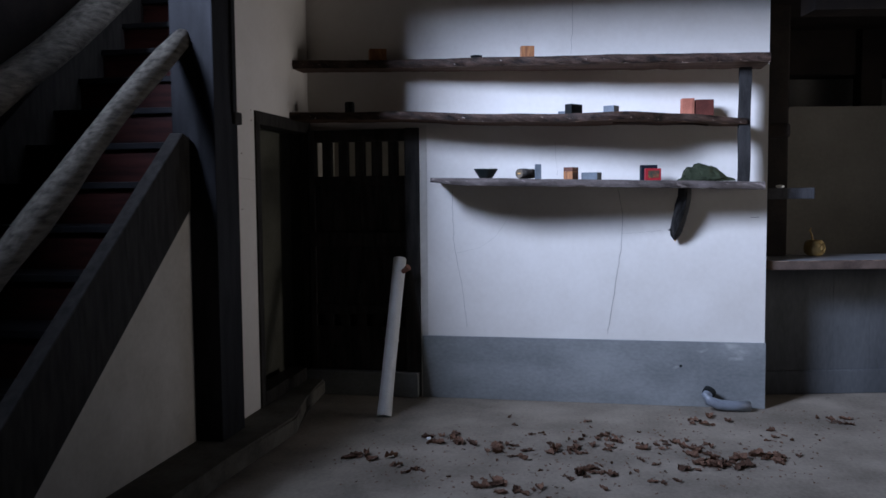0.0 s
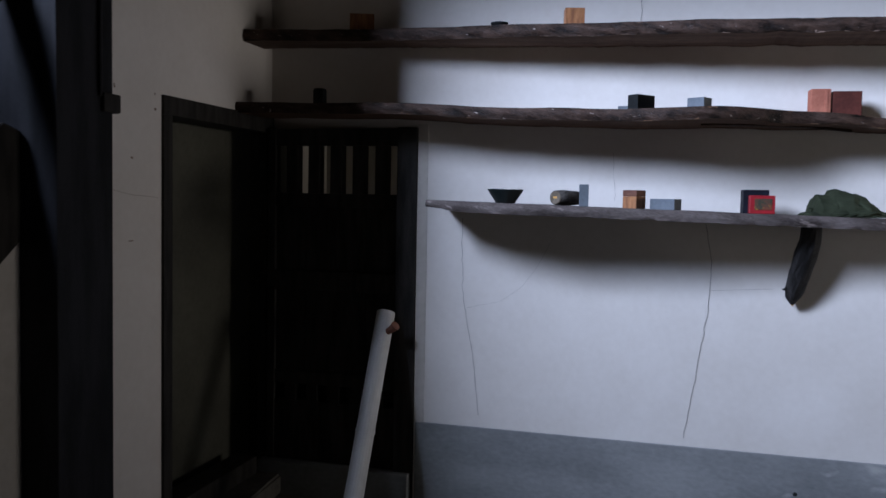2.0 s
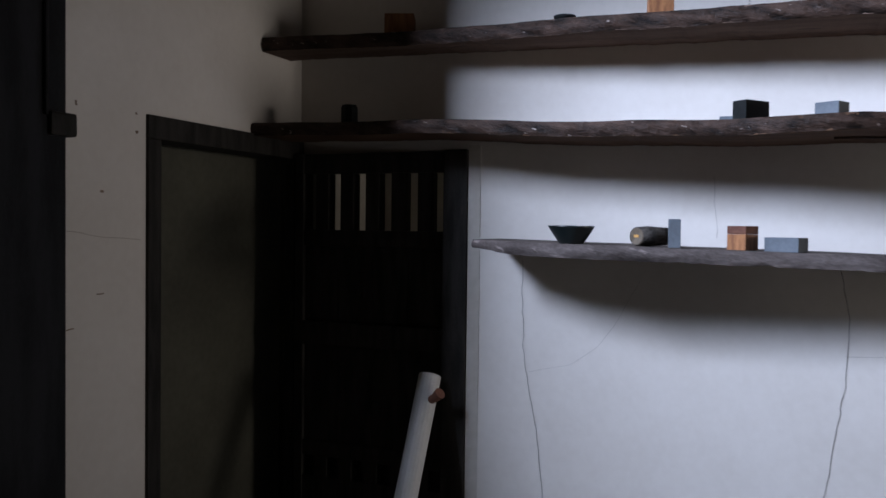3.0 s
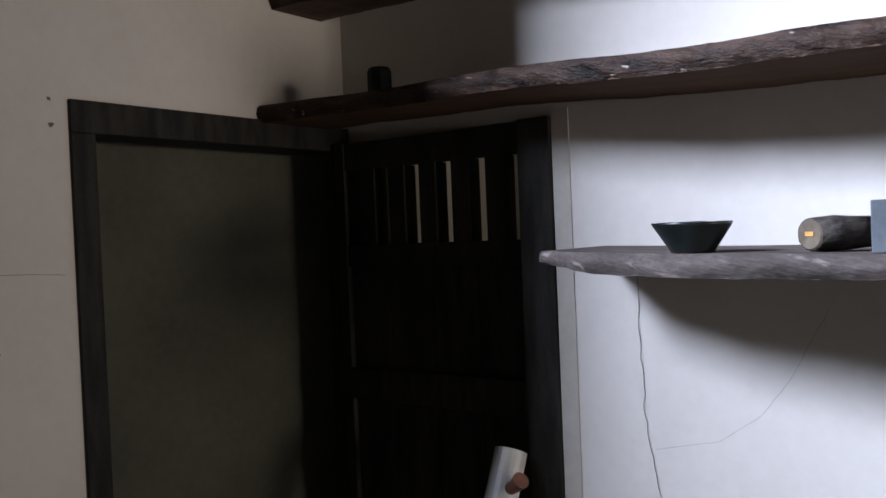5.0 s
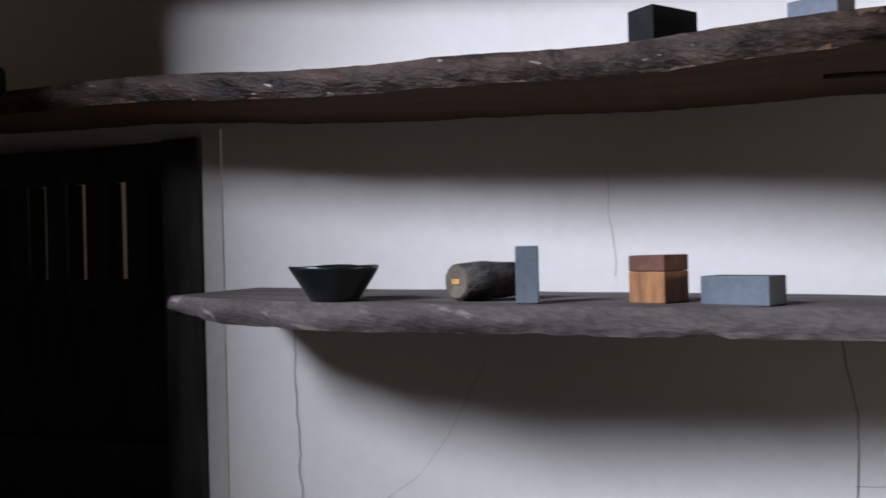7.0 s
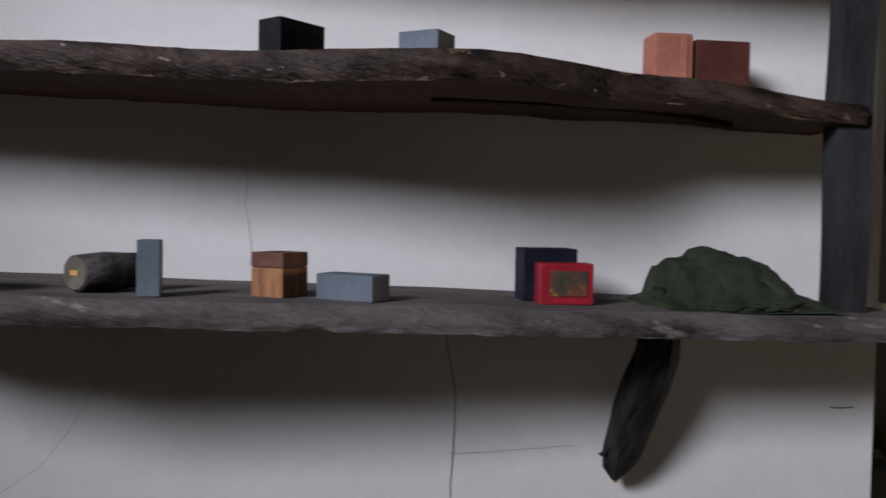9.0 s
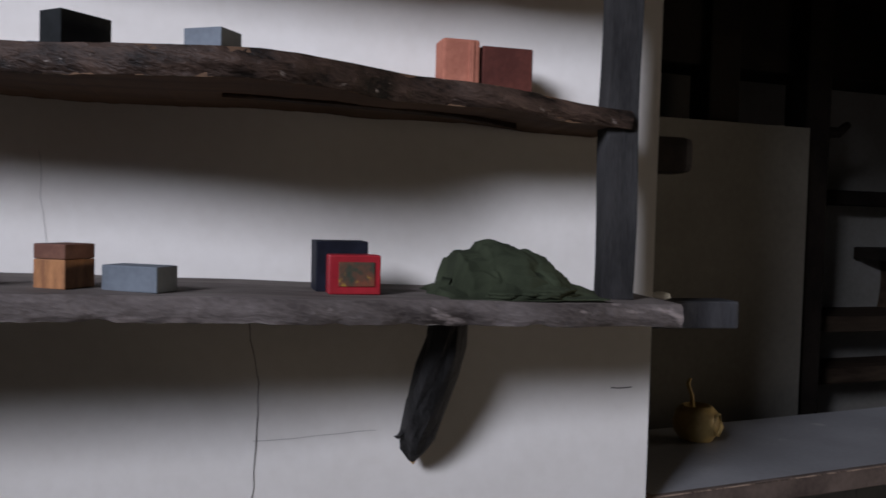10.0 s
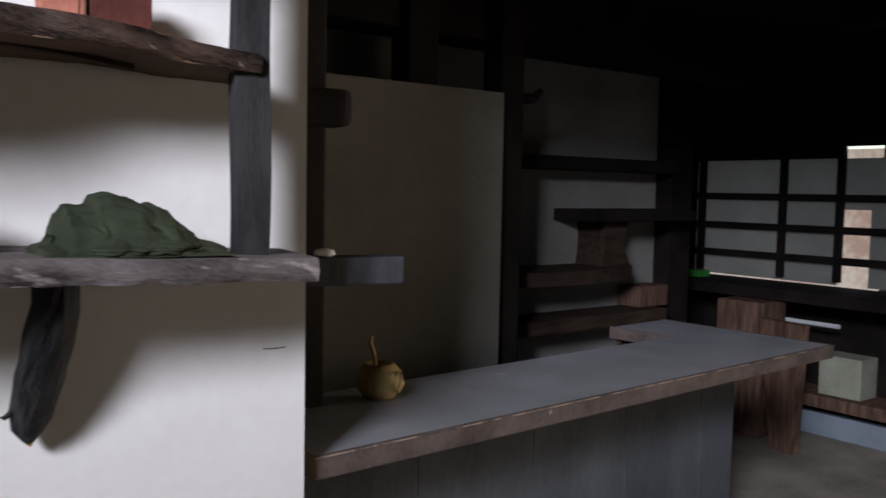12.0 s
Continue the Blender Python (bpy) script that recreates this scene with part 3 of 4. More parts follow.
for k in range(5):
    a = -0.977 + 0.052 + 0.1088 * k
    for z0, z1 in ((1.408, 1.626), (0.44, 0.52)):
        part("bar", box(a, a + 0.0565, DY + 0.003, DY + 0.058, z0, z1, 0.002), M_BLACKWOOD, door)
for z0, z1 in ((1.05, 1.346), (0.58, 0.96)):
    for k in range(4):
        a = -0.977 + 0.1493 * k
        part("panel_board", box(a, a + 0.1475, DY + 0.014, DY + 0.032, z0, z1, 0.002), M_BLACKWOOD, door)

# ---- wall shelves ----
shelf = thing("wall_shelf", label="long thick weathered board shelf below the ceiling", category="shelf", group="plank wall shelves")
top1 = lambda x: 2.120 - 0.025 * (x + 1.03)
b, e = plank(-1.035, 1.745, lambda x: spline([(-1.03, 4.835), (-0.5, 4.86), (0.4, 4.79), (1.0, 4.752), (1.75, 4.74)], x), top1, lambda x: 0.050, YB - 0.001, 0.010, 300, 1.0)
part("board", b, M_SHELF, shelf)
part("bark_edge", e, M_BARK, shelf, "rough dark bark edge", True)
shelf = thing("wall_shelf", label="live-edge board shelf with a bulging bark edge", category="shelf", group="plank wall shelves")
top2 = lambda x: spline([(-1.06, 1.797), (-0.5, 1.789), (0.3, 1.750), (0.7, 1.738), (0.95, 1.741), (1.25, 1.733), (1.66, 1.703)], x)
b, e = plank(-1.038, 1.643, lambda x: spline([(-1.05, 4.775), (-0.6, 4.80), (0.0, 4.73), (0.5, 4.70), (0.93, 4.632), (1.3, 4.765), (1.66, 4.828)], x), top2, lambda x: spline([(-1.04, 0.046), (1.2, 0.046), (1.645, 0.034)], x), YB - 0.001, 0.006, 320, 7.0)
part("board", b, M_UNDER, shelf)
bm = bmesh.new()
lens = []
for i in range(29):
    w = i / 28
    x, half = 0.90 + 0.54 * w, 0.001 + 0.021 * math.sin(math.pi * w) ** 1.5 * (1.15 - 0.5 * w)
    y = 4.825 + 0.085 * w + 0.006 * math.sin(9 * w)
    z = top2(x) - 0.046
    lens.append([bm.verts.new(p) for p in ((x, y - half, z - 0.004), (x, y, z - 0.0065), (x, y + half, z - 0.004), (x, y + half, z + 0.004), (x, y - half, z + 0.004))])
for r0, r1 in zip(lens, lens[1:]):
    for q in range(5):
        bm.faces.new((r0[q], r0[(q + 1) % 5], r1[(q + 1) % 5], r1[q]))
bm.faces.new(lens[0]), bm.faces.new(lens[-1])
part("knot", bm, M_KNOT, shelf, "long dark knot in the underside")
part("bark_edge", e, M_BARK, shelf, "rough dark bark edge", True)
shelf = thing("wall_shelf", label="grey dusty live-edge board shelf at eye height", category="shelf", group="plank wall shelves")
top3 = lambda x: 1.387 - 0.0221 * (x + 0.15)
b, e = plank(-0.155, 1.735, lambda x: spline([(-0.16, 4.725), (0.0, 4.665), (0.2, 4.626), (0.45, 4.640), (0.9, 4.680), (1.4, 4.730), (1.74, 4.780)], x), top3, lambda x: spline([(-0.16, 0.028), (0.05, 0.043), (0.5, 0.041), (1.74, 0.042)], x), YB - 0.001, 0.005, 260, 13.0, 0.8, 0.010)
part("board", b, M_DUSTY, shelf)
part("bark_edge", e, M_GREYEDGE, shelf, "pale grey weathered edge", True)

# upright plank between the shelves, stub beams at the wall end
pts = [(1.632 + 0.002 * math.sin(k), 4.869, 1.348 + 0.0712 * k) for k in range(10)]
bm = bmesh.new()
rings = []
for x, y, z in pts:
    w = 0.031 + 0.001 * math.sin(z * 13)
    rings.append([bm.verts.new(p) for p in ((x - w, y - 0.02, z), (x + w, y - 0.02, z), (x + w, y + 0.03, z), (x - w, y + 0.03, z))])
for r0, r1 in zip(rings, rings[1:]):
    for k in range(4):
        bm.faces.new((r0[k], r0[(k + 1) % 4], r1[(k + 1) % 4], r1[k]))
bm.faces.new(rings[0]), bm.faces.new(rings[-1])
solid("upright_plank", bm, M_DARKPOST, "dark grey weathered upright plank bracing the shelves", "shelf upright")
solid("stub_beam", box(1.78, 2.092, 5.195, 5.275, 1.243, 1.309, 0.005), M_POST, "grey sawn beam end sticking out past the wall", "beam")
solid("stub_beam", box(1.78, 1.945, 5.165, 5.26, 1.61, 1.695, 0.02), M_RAFTER, "dark beam end sticking out past the wall", "beam")
bm = lathe([(0.012, 0), (0.026, 0.006), (0.022, 0.016), (0.006, 0.02)], 12)
ob = solid("pale_stone", bm, M_WHITE, "small pale stone lying on the grey beam end", "stone", smooth=True)
ob.matrix_world = pose(1.90, 5.225, 1.309)

pts = [(1.309, 4.865, 1.322), (1.308, 4.885, 1.26), (1.300, 4.915, 1.20), (1.285, 4.950, 1.13), (1.271, 4.978, 1.07), (1.268, 4.990, 1.035), (1.269, 4.998, 1.008)]
bracket = thing("shelf_bracket", label="blackened bent branch bracing the shelf from below", category="bracket")
part("branch", tube(pts, [0.036, 0.037, 0.042, 0.043, 0.036, 0.026, 0.008], 18, 0.35, 3), M_CHAR, bracket)
part("tip", tube([(1.269, 4.998, 1.012), (1.271, 5.000, 1.004), (1.272, 5.001, 0.999)], [0.0085, 0.006, 0.002], 8), M_CHIP, bracket, "pale splintered tip")
part("splinter", tube([(1.245, 4.963, 1.075), (1.231, 4.953, 1.066), (1.224, 4.948, 1.070)], [0.006, 0.004, 0.001], 6), M_CHAR, bracket)

# ---- things on the shelves ----
def block(name, size, at, turn, material, label, category="block", bevel=0.002):
    ob = solid(name, box(-size[0] / 2, size[0] / 2, -size[1] / 2, size[1] / 2, 0, size[2], bevel), material, label, category)
    ob.matrix_world = pose(*at, 0, 0, turn)
    return ob


bm = lathe([(0.002, 0.006), (0.034, 0.0), (0.037, 0.003), (0.066, 0.050), (0.068, 0.055), (0.064, 0.056), (0.035, 0.012), (0.002, 0.010)], 28, 0.002)
ob = solid("bowl", bm, M_BOWL, "dark glazed bowl with a rough rim on the shelf", "bowl", smooth=True)
ob.matrix_world = pose(0.182, 4.682, top3(0.182)) @ Matrix.Diagonal((1.03, 1.03, 0.97, 1))

log = thing("log_piece", (0.372, 4.712, top3(0.4) + 0.030), 58, "short grey-brown log piece lying on the shelf", "log")
part("bark", tube([(0.0, 0, 0), (0.05, 0, 0.001), (0.09, 0, 0), (0.135, 0, 0)], [0.028, 0.029, 0.028, 0.027], 16, 0.16, 4), M_GREYLOG, log, smooth=True)
part("cut_end", tube([(-0.003, 0, 0), (0.001, 0, 0)], [0.024, 0.027], 16), M_CUT, log, "pale sawn end")
part("chip", box(-0.005, -0.002, -0.010, 0.008, -0.003, 0.005, 0.001), M_CHIP, log, "fresh orange chip")

block("grey_block", (0.033, 0.046, 0.084), (0.479, 4.717, top3(0.48)), 10, M_GREYBLOCK, "grey stone block standing on end on the shelf")
cube = thing("wooden_block", (0.664, 4.780, top3(0.66)), -28, "orange wooden block with a darker brown cap", "block")
part("body", box(-0.030, 0.030, -0.034, 0.034, 0, 0.046, 0.002), M_ORANGE, cube)
part("cap", box(-0.030, 0.030, -0.034, 0.034, 0.0465, 0.070, 0.002), M_RUST, cube, "rust-brown cap")
block("grey_block", (0.102, 0.055, 0.041), (0.781, 4.761, top3(0.78)), -28, M_GREYBLOCK, "grey stone block lying flat on the shelf")

navy = thing("navy_box", (1.106, 4.880, top3(1.1)), 4, "dark navy box with a hole in its lid", "box")
bm = box(-0.046, 0.046, -0.038, 0.038, 0, 0.089, 0.002)
part("body", bm, M_NAVY, navy)
part("hole", lathe([(0.021, 0.0880), (0.023, 0.0892), (0.002, 0.0890)], 16), M_BLACK, navy, "round black hole")
red = thing("red_box", (1.126, 4.816, top3(1.12)), 3, "red lacquered box with a faded picture on its front", "box")
part("body", box(-0.045, 0.045, -0.022, 0.022, 0, 0.068, 0.003), M_RED, red)
part("picture", box(-0.028, 0.034, -0.0245, -0.0215, 0.014, 0.056, 0.001), M_PICTURE, red, "faded dark and orange picture")

# crumpled cloth: an outline along the shelf and a steeper one from front to back, sheared into folds
ACROSS = ((-1, 0.0), (-0.96, 0.10), (-0.80, 0.15), (-0.76, 0.52), (-0.71, 0.78), (-0.46, 0.81), (-0.40, 0.95), (-0.26, 1.0), (-0.06, 0.92), (0.10, 0.80), (0.16, 0.83), (0.30, 0.76), (0.42, 0.55), (0.56, 0.38), (0.64, 0.24), (0.80, 0.16), (0.96, 0.09), (1, 0.0))
DEEP = ((-1, 0.0), (-0.92, 0.05), (-0.80, 0.09), (-0.72, 0.34), (-0.52, 0.52), (-0.44, 0.74), (-0.10, 0.92), (0.25, 1.0), (0.65, 0.8), (1, 0.0))
bm = bmesh.new()
NX, NY = 96, 64
grid = []
for j in range(NY + 1):
    row = []
    for i in range(NX + 1):
        u, v = i / NX * 2 - 1, j / NY * 2 - 1
        r = math.sqrt(u * u + v * v * 0.9)
        x, y = 0.150 * u * (1 + 0.10 * noise.noise(Vector((v * 2, 5, 1)))), 0.11 * v * (1 + 0.12 * noise.noise(Vector((u * 2.5, 9, 1))))
        wu, wv = u + 0.04 * noise.noise(Vector((u * 3, v * 3, 8))), v + 0.09 * noise.noise(Vector((u * 3, v * 3, 5)))
        shear = wu + 0.16 * (wv - 0.1) * (1 - abs(u))
        z = 0.098 * spline(ACROSS, shear) * spline(DEEP, wv + 0.10 * math.sin(5 * u + 1))
        crease = abs(noise.noise(Vector((u * 2.6 + v * 1.8, v * 1.6 - u * 0.6, 7))))
        fold = abs(math.sin(3.2 * math.atan2(wv + 0.15, wu + 0.22) + 1.6 * noise.noise(Vector((u * 2.2, v * 2.2, 31)))))
        tuck = abs(noise.noise(Vector((u * 5.0 - v * 2.5, v * 4.0 + u, 17))))
        slack = max(0.0, 1 - z / 0.075)
        z += ((0.004 + 0.016 * slack) * (min(fold, 0.4) / 0.4 - 0.6) + (0.02 + 0.05 * slack) * (min(crease, 0.09) - 0.05) + 0.012 * slack * (min(tuck, 0.2) - 0.1)) * min(1.0, z * 30)
        row.append(bm.verts.new((x, y - 0.012 * min(1.0, z * 14), 0.003 + z)))
    grid.append(row)
for j in range(NY):
    for i in range(NX):
        bm.faces.new((grid[j][i], grid[j][i + 1], grid[j + 1][i + 1], grid[j + 1][i]))
ring = [v for v in bm.edges if v.is_boundary]
ext = bmesh.ops.extrude_edge_only(bm, edges=ring)
for v in ext["geom"]:
    if isinstance(v, bmesh.types.BMVert):
        v.co.z = 0.0
cloth = thing("folded_cloth", (1.428, 4.872, top3(1.42) + 0.001), 4, "crumpled dark green cloth heaped on the shelf", "cloth")
part("drape", bm, M_CLOTH, cloth, smooth=True)


def hem(cx, cy, rx, ry, z, seed, a0, a1):
    """A loose rumpled edge of the cloth: a thin wavy sheet along an arc of an oval."""
    bm = bmesh.new()
    rows = []
    for i in range(49):
        w = radians(a0 + (a1 - a0) * i / 48)
        k = 1 + 0.10 * noise.noise(Vector((w * 2.5, seed, 0))) + 0.05 * noise.noise(Vector((w * 8, seed, 3)))
        row = []
        for j in range(6):
            f = 0.62 + 0.38 * j / 5
            lift = 0.010 * (1 - j / 5) ** 2 * 3 + 0.005 * max(0.0, noise.noise(Vector((w * 6, seed, 9)))) * (0.4 + j / 5)
            row.append((cx + rx * k * f * math.cos(w), cy + ry * k * f * math.sin(w), z + lift))
        rows.append([bm.verts.new(p) for p in row] + [bm.verts.new((x, y, max(zz - 0.005, 0.0))) for x, y, zz in reversed(row)])
    for a, b in zip(rows, rows[1:]):
        for k in range(12):
            bm.faces.new((a[k], a[(k + 1) % 12], b[(k + 1) % 12], b[k]))
    bm.faces.new(rows[0])
    bm.faces.new(rows[-1])
    part("loose_fold", bm, M_CLOTH, cloth, smooth=True)


hem(0.0, 0.0, 0.158, 0.120, 0.001, 3, 205, 335)
hem(0.005, -0.006, 0.125, 0.116, 0.008, 9, 215, 345)
hem(-0.078, 0.004, 0.088, 0.058, 0.002, 21, 150, 215)
hem(0.0, -0.008, 0.140, 0.112, 0.013, 27, 235, 300)
hem(0.030, -0.004, 0.095, 0.108, 0.017, 15, 225, 320)

bm = lathe([(0.026, 0), (0.031, 0.008), (0.031, 0.058), (0.026, 0.068), (0.002, 0.068)], 8)
ob = solid("black_jar", bm, M_BLACK, "small faceted black jar at the shelf's dark end", "jar")
ob.matrix_world = pose(-0.685, 4.875, top2(-0.68))
block("black_box", (0.094, 0.050, 0.060), (0.679, 4.778, top2(0.68)), 50, M_BLACK, "plain black box on the live-edge shelf", "box")
block("grey_block", (0.05, 0.04, 0.028), (0.612, 4.87, top2(0.61)), 0, M_GREYBLOCK, "small grey stone block beside the black box")
block("grey_block", (0.068, 0.058, 0.040), (0.890, 4.742, top2(0.89)), -30, M_GREYBLOCK, "pale grey stone block on the live-edge shelf")
tb = thing("terracotta_block", (1.325, 4.930, top2(1.33)), 4, "orange terracotta block with a grooved edge", "brick")
part("body", box(-0.036, 0.036, -0.03, 0.03, 0, 0.099, 0.006), M_BRICK, tb)
part("ridge", box(0.014, 0.024, -0.033, -0.029, 0.002, 0.096, 0.001), M_BRICK, tb)
block("maroon_brick", (0.102, 0.06, 0.100), (1.418, 4.944, top2(1.42) - 0.001), 5, M_DARKBRICK, "dark maroon brick standing beside the terracotta block", "brick", 0.003)
block("wooden_block", (0.105, 0.09, 0.075), (-0.525, 4.955, top1(-0.52)), 20, M_ORANGE, "orange wooden block in the shelf's dim corner")
block("wooden_block", (0.076, 0.06, 0.066), (0.406, 4.86, top1(0.4)), 14, M_ORANGE, "small orange wooden block on the top shelf")
bm = lathe([(0.022, 0), (0.034, 0.010), (0.036, 0.016), (0.028, 0.012), (0.002, 0.010)], 20)
ob = solid("dish", bm, M_BLACK, "shallow black dish on the top shelf", "dish", smooth=True)
ob.matrix_world = pose(0.105, 4.86, top1(0.1))

# ---- floor things ----
pipe = thing("white_pipe", label="white plastic pipe with a side branch leaning on the door", category="pipe")
A, B = Vector((-0.402, 4.525, 0.0)), Vector((-0.407, 4.990, 0.885))
bm = tube([A + (B - A) * (k / 8) for k in range(9)], [0.044, 0.041, 0.04, 0.04, 0.04, 0.04, 0.04, 0.041, 0.041], 20)
part("tube", bm, M_PVC, pipe, smooth=False)
C = A + (B - A) * 0.90
part("branch", tube([C, C + Vector((0.045, -0.02, 0.022)), C + Vector((0.072, -0.03, 0.045))], [0.018, 0.015, 0.021], 14), M_RUST, pipe, "broken brown side branch")
part("collar", tube([A + (B - A) * 0.46, A + (B - A) * 0.475], [0.0425, 0.0425], 20), M_PVC, pipe, "slim joint ring")
drain = thing("drain_pipe", label="short grey drain elbow lying at the wall foot", category="pipe")
part("tube", tube([(1.475, 4.96, 0.112), (1.455, 4.94, 0.092), (1.465, 4.93, 0.062), (1.52, 4.93, 0.042), (1.60, 4.935, 0.036), (1.70, 4.95, 0.032)], [0.030, 0.031, 0.031, 0.031, 0.031, 0.030], 16), M_GREYPVC, drain, smooth=True)
part("socket", tube([(1.478, 4.968, 0.116), (1.462, 4.949, 0.098)], [0.037, 0.037], 16), M_BLACK, drain, "black rubber socket")

def leaf_mesh(seed):
    r = random.Random(seed)
    bm = bmesh.new()
    n, curl, twist = 6, r.uniform(0.6, 1.7), r.uniform(-0.6, 0.6)
    rows = []
    for i in range(n + 1):
        s = i / n
        half = 0.36 * math.sin(math.pi * (0.06 + 0.90 * s)) ** 0.7 * (1 + 0.45 * r.uniform(-1, 1))
        x = (s - 0.5) * math.cos(0.5 * twist * (s - 0.5))
        arch = 0.22 * curl * (s - 0.5) ** 2
        row = []
        for k in (-1, -0.5, 0, 0.5, 1):
            row.append(bm.verts.new((x, k * half * math.cos(curl * abs(k) * 0.7), 0.02 + arch + half * abs(k) ** 1.5 * math.sin(curl * 0.8) * 0.8 + twist * k * half * (s - 0.5) + 0.10 * r.uniform(-1, 1))))
        rows.append(row)
    for a, b in zip(rows, rows[1:]):
        for k in range(4):
            bm.faces.new((a[k], a[k + 1], b[k + 1], b[k]))
    lo = min(v.co.z for v in bm.verts)
    for v in bm.verts:
        v.co.z -= lo
    return mesh_of("leaf", bm, M_LEAF, True)


LEAVES = [leaf_mesh(k) for k in range(10)]
rng = random.Random(11)
CLUSTERS = ((-0.32, 3.80, 6, 0.10), (-0.06, 3.62, 6, 0.08), (0.08, 4.09, 18, 0.15), (0.39, 3.94, 16, 0.15), (0.40, 3.44, 12, 0.12), (0.69, 4.06, 18, 0.15), (0.80, 3.72, 14, 0.10), (0.89, 4.28, 10, 0.12), (1.24, 4.18, 22, 0.18), (1.40, 3.92, 24, 0.13), (1.67, 4.04, 14, 0.10), (2.13, 4.80, 12, 0.12), (1.40, 4.70, 5, 0.12), (1.16, 3.76, 8, 0.2), (0.6, 3.6, 22, 0.5), (0.9, 4.05, 40, 0.6), (1.7, 4.3, 16, 0.4))
for cx, cy, count, spread in CLUSTERS:
    for k in range(count):
        ob = new("dry_leaf", rng.choice(LEAVES))
        size = rng.choice((0.03, 0.04, 0.05, 0.065, 0.085)) * (0.6 if spread > 0.25 else 1.0)
        x, y = rng.gauss(cx, spread * 0.55), min(rng.gauss(cy, spread * 0.45), 4.85)
        ob.matrix_world = pose(x, y, 0.0005, rng.uniform(-9, 9), rng.uniform(-9, 9), rng.uniform(0, 360)) @ Matrix.Diagonal((size, size, size, 1))
        tagged(ob, "curled dry brown leaf lying on the floor", "leaf", "fallen leaves on the floor")

bm = bmesh.new()
for k in range(900):
    cx, cy, _, spread = rng.choice(CLUSTERS)
    x, y, r, a = rng.gauss(cx, spread * 1.1 + 0.08), min(rng.gauss(cy, spread * 0.9 + 0.08), 5.0), rng.uniform(0.002, 0.008), rng.uniform(0, 6.3)
    tri = [bm.verts.new((x + r * math.cos(a + d) * w, y + r * math.sin(a + d), 0.0015 + h)) for d, w, h in ((0, 1.6, 0.0), (2.0, 1, 0.002), (3.3, 1.2, 0.004), (4.6, 1, 0.001))]
    bm.faces.new(tri)
solid("leaf_crumbs", bm, M_LEAF, "crushed dry leaf crumbs scattered on the floor", "debris", kind="stuff")
bm = lathe([(0.004, 0), (0.012, 0.004), (0.011, 0.011), (0.003, 0.014)], 10)
ob = solid("pale_stone", bm, M_WHITE, "tiny white pebble among the dry leaves", "stone", smooth=True)
ob.matrix_world = pose(-0.055, 4.12, 0)

# ---- far room things ----
gourd = thing("gourd_pot", (2.178, 5.54, 0.874), 0, "round tan gourd pot with a twisted stem handle on the counter", "pot")
part("body", lathe([(0.02, 0), (0.045, 0.006), (0.062, 0.03), (0.066, 0.055), (0.058, 0.085), (0.042, 0.102), (0.036, 0.103), (0.03, 0.09), (0.002, 0.088)], 24), M_POT, gourd, smooth=True)
part("stem", tube([(-0.012, 0, 0.09), (-0.016, 0, 0.13), (-0.03, 0, 0.165), (-0.022, 0, 0.18)], [0.007, 0.006, 0.006, 0.004], 8), M_POT, gourd, "thin dry stem", True)
part("handle", tube([(0.03, -0.058, 0.03), (0.016, -0.070, 0.055), (0.024, -0.064, 0.085), (0.044, -0.048, 0.085), (0.052, -0.050, 0.05), (0.034, -0.060, 0.028)], [0.005] * 6, 8), M_POT, gourd, "curled handle", True)

WS = "wall shelves of the far room"
far("wall_shelf", box(1.10, 2.30, 0.82, 0.95, 1.565, 1.62, 0.006), M_RAFTER, "dark high board shelf on the far wall", "shelf", group=WS, frame_of=ALCOVE)
far("wall_shelf", box(1.64, 2.30, 0.72, 0.95, 1.355, 1.405, 0.008), M_RAFTER, "short dark board shelf on the far wall", "shelf", group=WS, frame_of=ALCOVE)
bm = prism([(1.10, 0.95)] + [(1.10 + 0.82 * k / 12, 0.78 - 0.10 * math.sin(math.pi * (0.15 + 0.75 * k / 12))) for k in range(13)] + [(2.02, 0.86), (2.04, 0.95)], 1.110, 1.165)
far("wall_shelf", bm, M_BROWNWOOD, "rounded dark slab shelf on the far wall", "shelf", group=WS, frame_of=ALCOVE)
bm = bmesh.new()
rings = []
for k in range(9):
    w = k / 8
    flare = 0.05 * (1 - w) ** 3 + 0.035 * w ** 4
    x0, x1 = 1.795 - 0.3 * flare, 1.90 + flare + 0.008 * math.sin(9 * w)
    rings.append([bm.verts.new(p) for p in ((x0, 0.79, 1.165 + 0.19 * w), (x1, 0.79, 1.165 + 0.19 * w), (x1, 0.95, 1.165 + 0.19 * w), (x0, 0.95, 1.165 + 0.19 * w))])
for r0, r1 in zip(rings, rings[1:]):
    for k in range(4):
        bm.faces.new((r0[k], r0[(k + 1) % 4], r1[(k + 1) % 4], r1[k]))
bm.faces.new(rings[0]), bm.faces.new(rings[-1])
far("support_block", bm, M_BROWNWOOD, "rough brown wooden block between two shelves", "block", frame_of=ALCOVE)
far("wall_shelf", box(1.10, 2.18, 0.76, 0.95, 0.905, 0.965, 0.008), M_BROWNWOOD, "low brown board shelf on the far wall", "shelf", group=WS, frame_of=ALCOVE)
far("brown_box", box(2.06, 2.26, 0.82, 0.95, 0.966, 1.06, 0.006), M_ROUGHPLANK, "brown wooden box at the shelf end", "box", frame_of=ALCOVE)
far("wall_hook", tube([(1.105, 0.62, 1.80), (1.18, 0.60, 1.80), (1.22, 0.60, 1.83)], [0.022, 0.018, 0.012], 10), M_RAFTER, "dark wooden hook on the post", "hook", frame_of=ALCOVE)

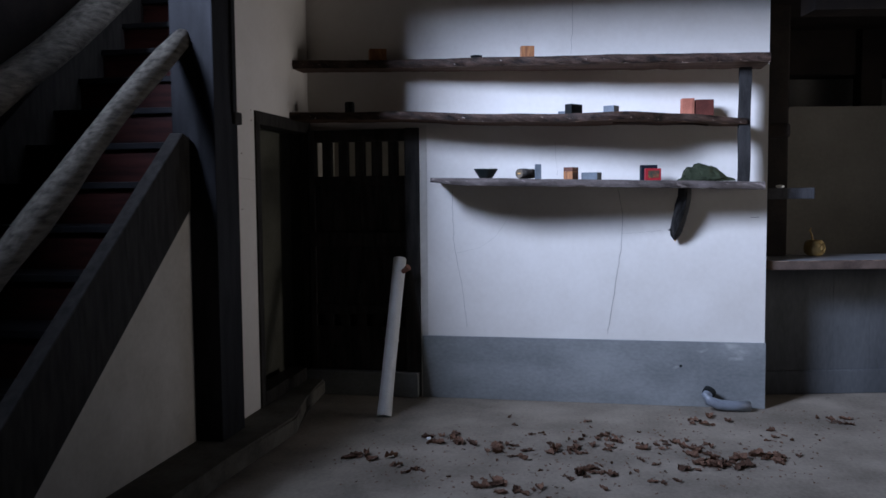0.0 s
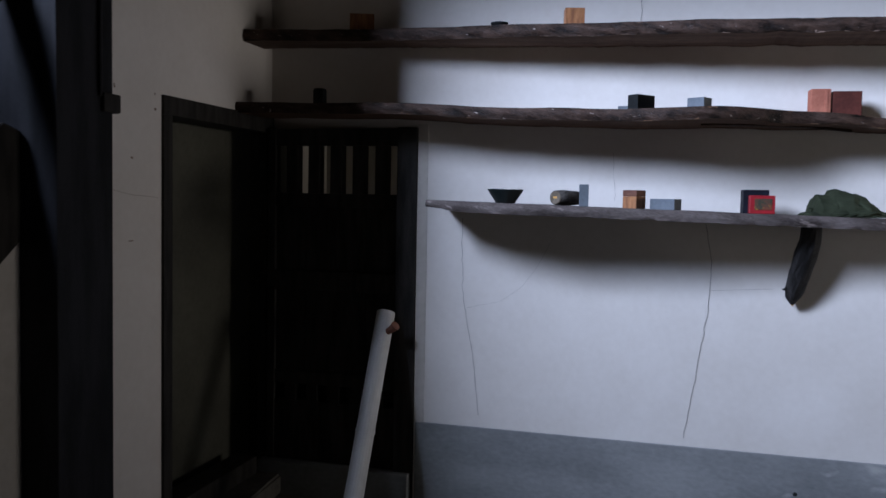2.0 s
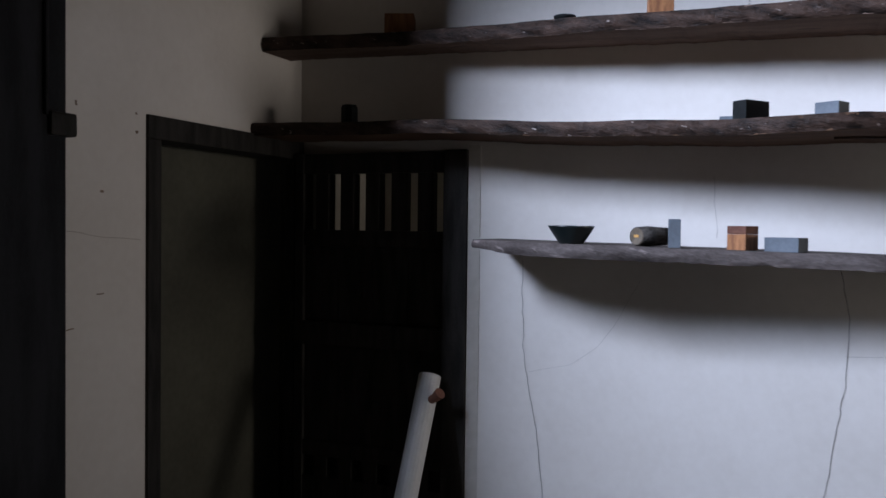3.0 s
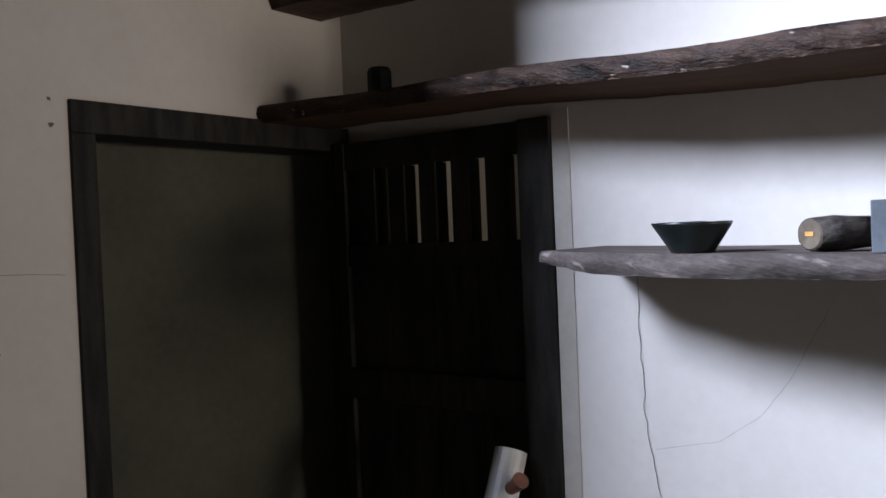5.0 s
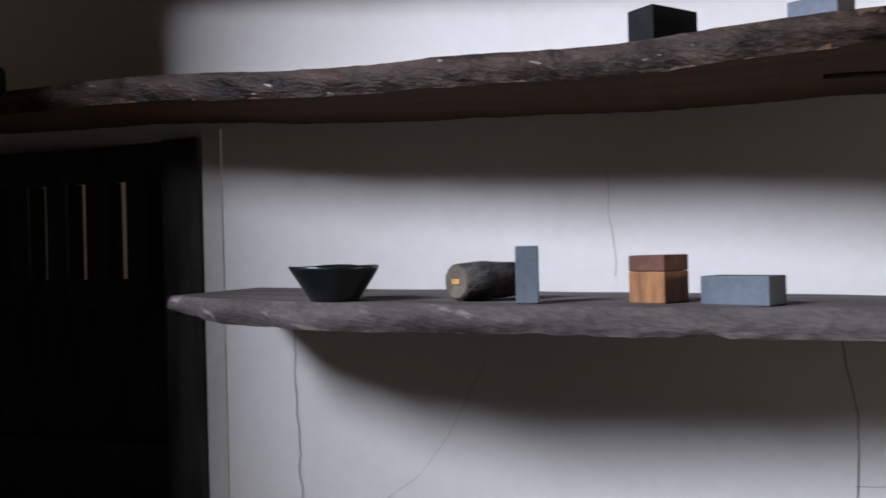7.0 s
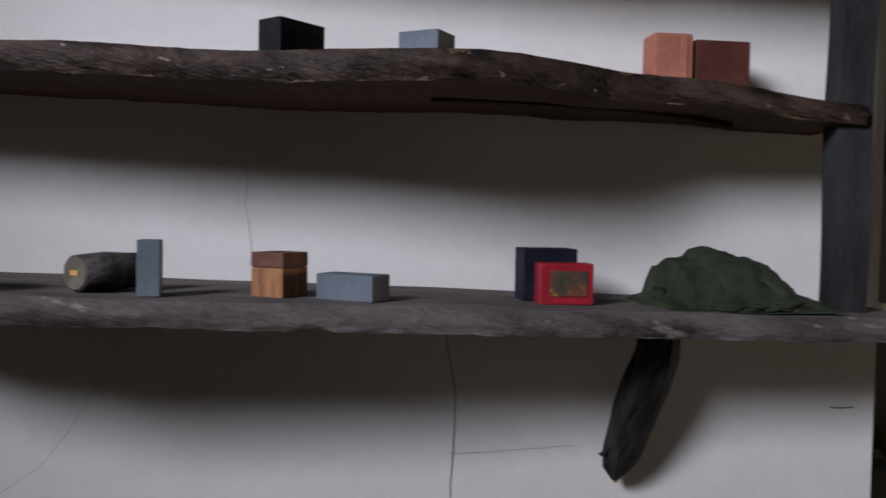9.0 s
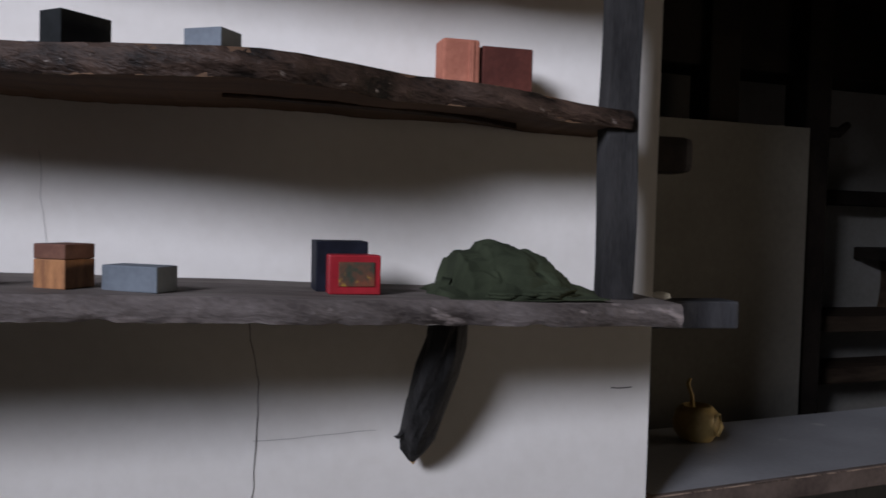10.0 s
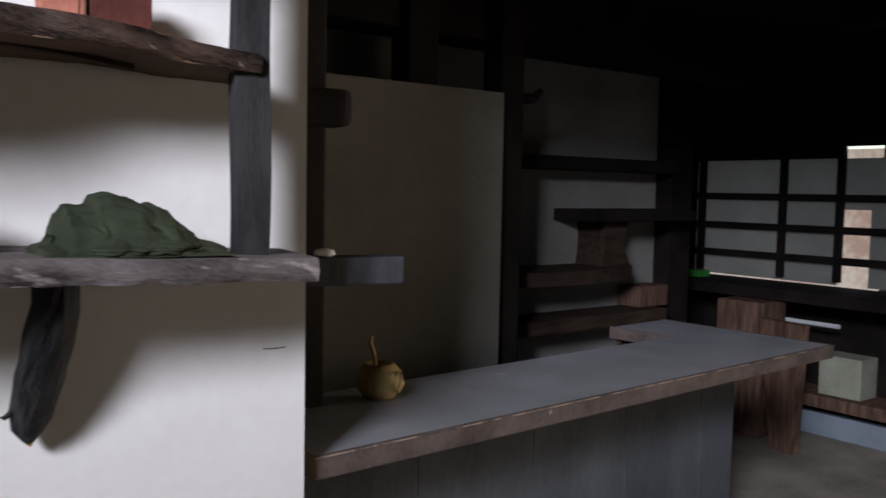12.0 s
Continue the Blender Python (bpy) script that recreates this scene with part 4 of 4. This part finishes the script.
bench = thing("long_bench", label="long dark timber bench under the window", category="bench")
far("bench_top", box(3.86, 4.27, -1.4, 2.9, 0.835, 0.91, 0.008), M_RAFTER, parent=bench)
for y in (-1.2, 0.35, 2.7):
    far("leg", box(4.10, 4.18, y, y + 0.09, 0.0, 0.835, 0.005), M_RAFTER, parent=bench)
far("kerb_far", box(4.10, 4.30, -2.0, 3.0, 0.0, 0.14, 0.008), M_BLUEKERB, "blue-grey painted kerb under the window", "kerb", kind="structure")
far("low_plank", box(3.98, 4.28, -1.6, 1.35, 0.20, 0.275, 0.008), M_ROUGHPLANK, "low brown plank shelf under the bench", "plank")
bm = box(-0.165, 0.165, -0.03, 0.03, 0, 0.76, 0.006)
for v in bm.verts:
    k = 1 - v.co.z / 0.76
    v.co.x *= 1 - 0.5 * min(1.0, k * 1.4) + 0.04 * math.sin(v.co.z * 17)
bm.transform(pose(3.62, 1.02, 0, -3, 0, 75))
far("rough_plank", bm, M_ROUGHPLANK, "rough reddish plank standing on end beside the counter", "plank")
far("brown_box", box(3.70, 3.95, 1.24, 1.56, 0.0, 0.83, 0.008), M_ROUGHPLANK, "tall brown wooden crate under the window bench", "crate")
far("pale_box", box(4.04, 4.24, 0.80, 1.06, 0.276, 0.52, 0.008), M_PALEBOX, "pale greenish box on the low plank", "box")
far("white_tube", tube([(4.05, 1.30, 0.70), (4.05, 0.95, 0.70)], [0.014, 0.014], 10), M_WHITE, "thin white tube under the bench", "tube")
far("green_tray", box(4.0, 4.12, 1.92, 2.12, 0.911, 0.955, 0.008), M_GREEN, "small bright green plastic tray on the bench", "tray")
far("hanging_cloth", box(4.80, 4.82, 0.80, 1.09, 0.3, 1.50, 0.004), M_CURTAIN, "pale cloth with reddish pattern hanging outside the window", "cloth")
far("cloth_line", tube([(4.81, -0.5, 1.50), (4.81, 2.2, 1.50)], [0.006, 0.006], 6), M_RAFTER, "thin line holding the cloth outside the window", "line")

# ---- cracks and marks in the plaster ----
crack([(-0.08, 1.31), (-0.075, 1.15), (-0.07, 1.0), (-0.05, 0.86), (-0.02, 0.72), (0.012, 0.45)], 0.0012)
crack([(0.938, 1.31), (0.966, 1.16), (0.957, 0.95), (0.935, 0.80), (0.908, 0.62), (0.88, 0.43)], 0.0016)
crack([(0.955, 1.043), (1.05, 1.048), (1.20, 1.060)], 0.0005)
crack([(0.33, 1.25), (0.25, 1.10), (0.19, 1.02), (0.10, 0.955), (-0.05, 0.92)], 0.0004)
crack([(0.56, 1.60), (0.572, 1.40)], 0.0005)
crack([(0.66, 2.6), (0.665, 2.35), (0.655, 2.1)], 0.0010)
crack([(1.702, 1.139), (1.750, 1.140)], 0.0022)
crack([(1.29, 0.236), (1.306, 0.236)], 0.011)
crack([(3.862, 1.41), (3.95, 1.40), (4.05, 1.385), (4.21, 1.375)], 0.0009, "crack", True)
for y, z, w, h in ((3.96, 1.756, 0.004, 0.012), (4.055, 1.515, 0.008, 0.006), (4.05, 1.222, 0.014, 0.003), (4.195, 1.70, 0.004, 0.008), (4.19, 1.755, 0.003, 0.006), (3.94, 1.13, 0.012, 0.003)):
    crack([(y - w, z), (y, z + 0.001), (y + w, z)], h, "rust_spot", True)
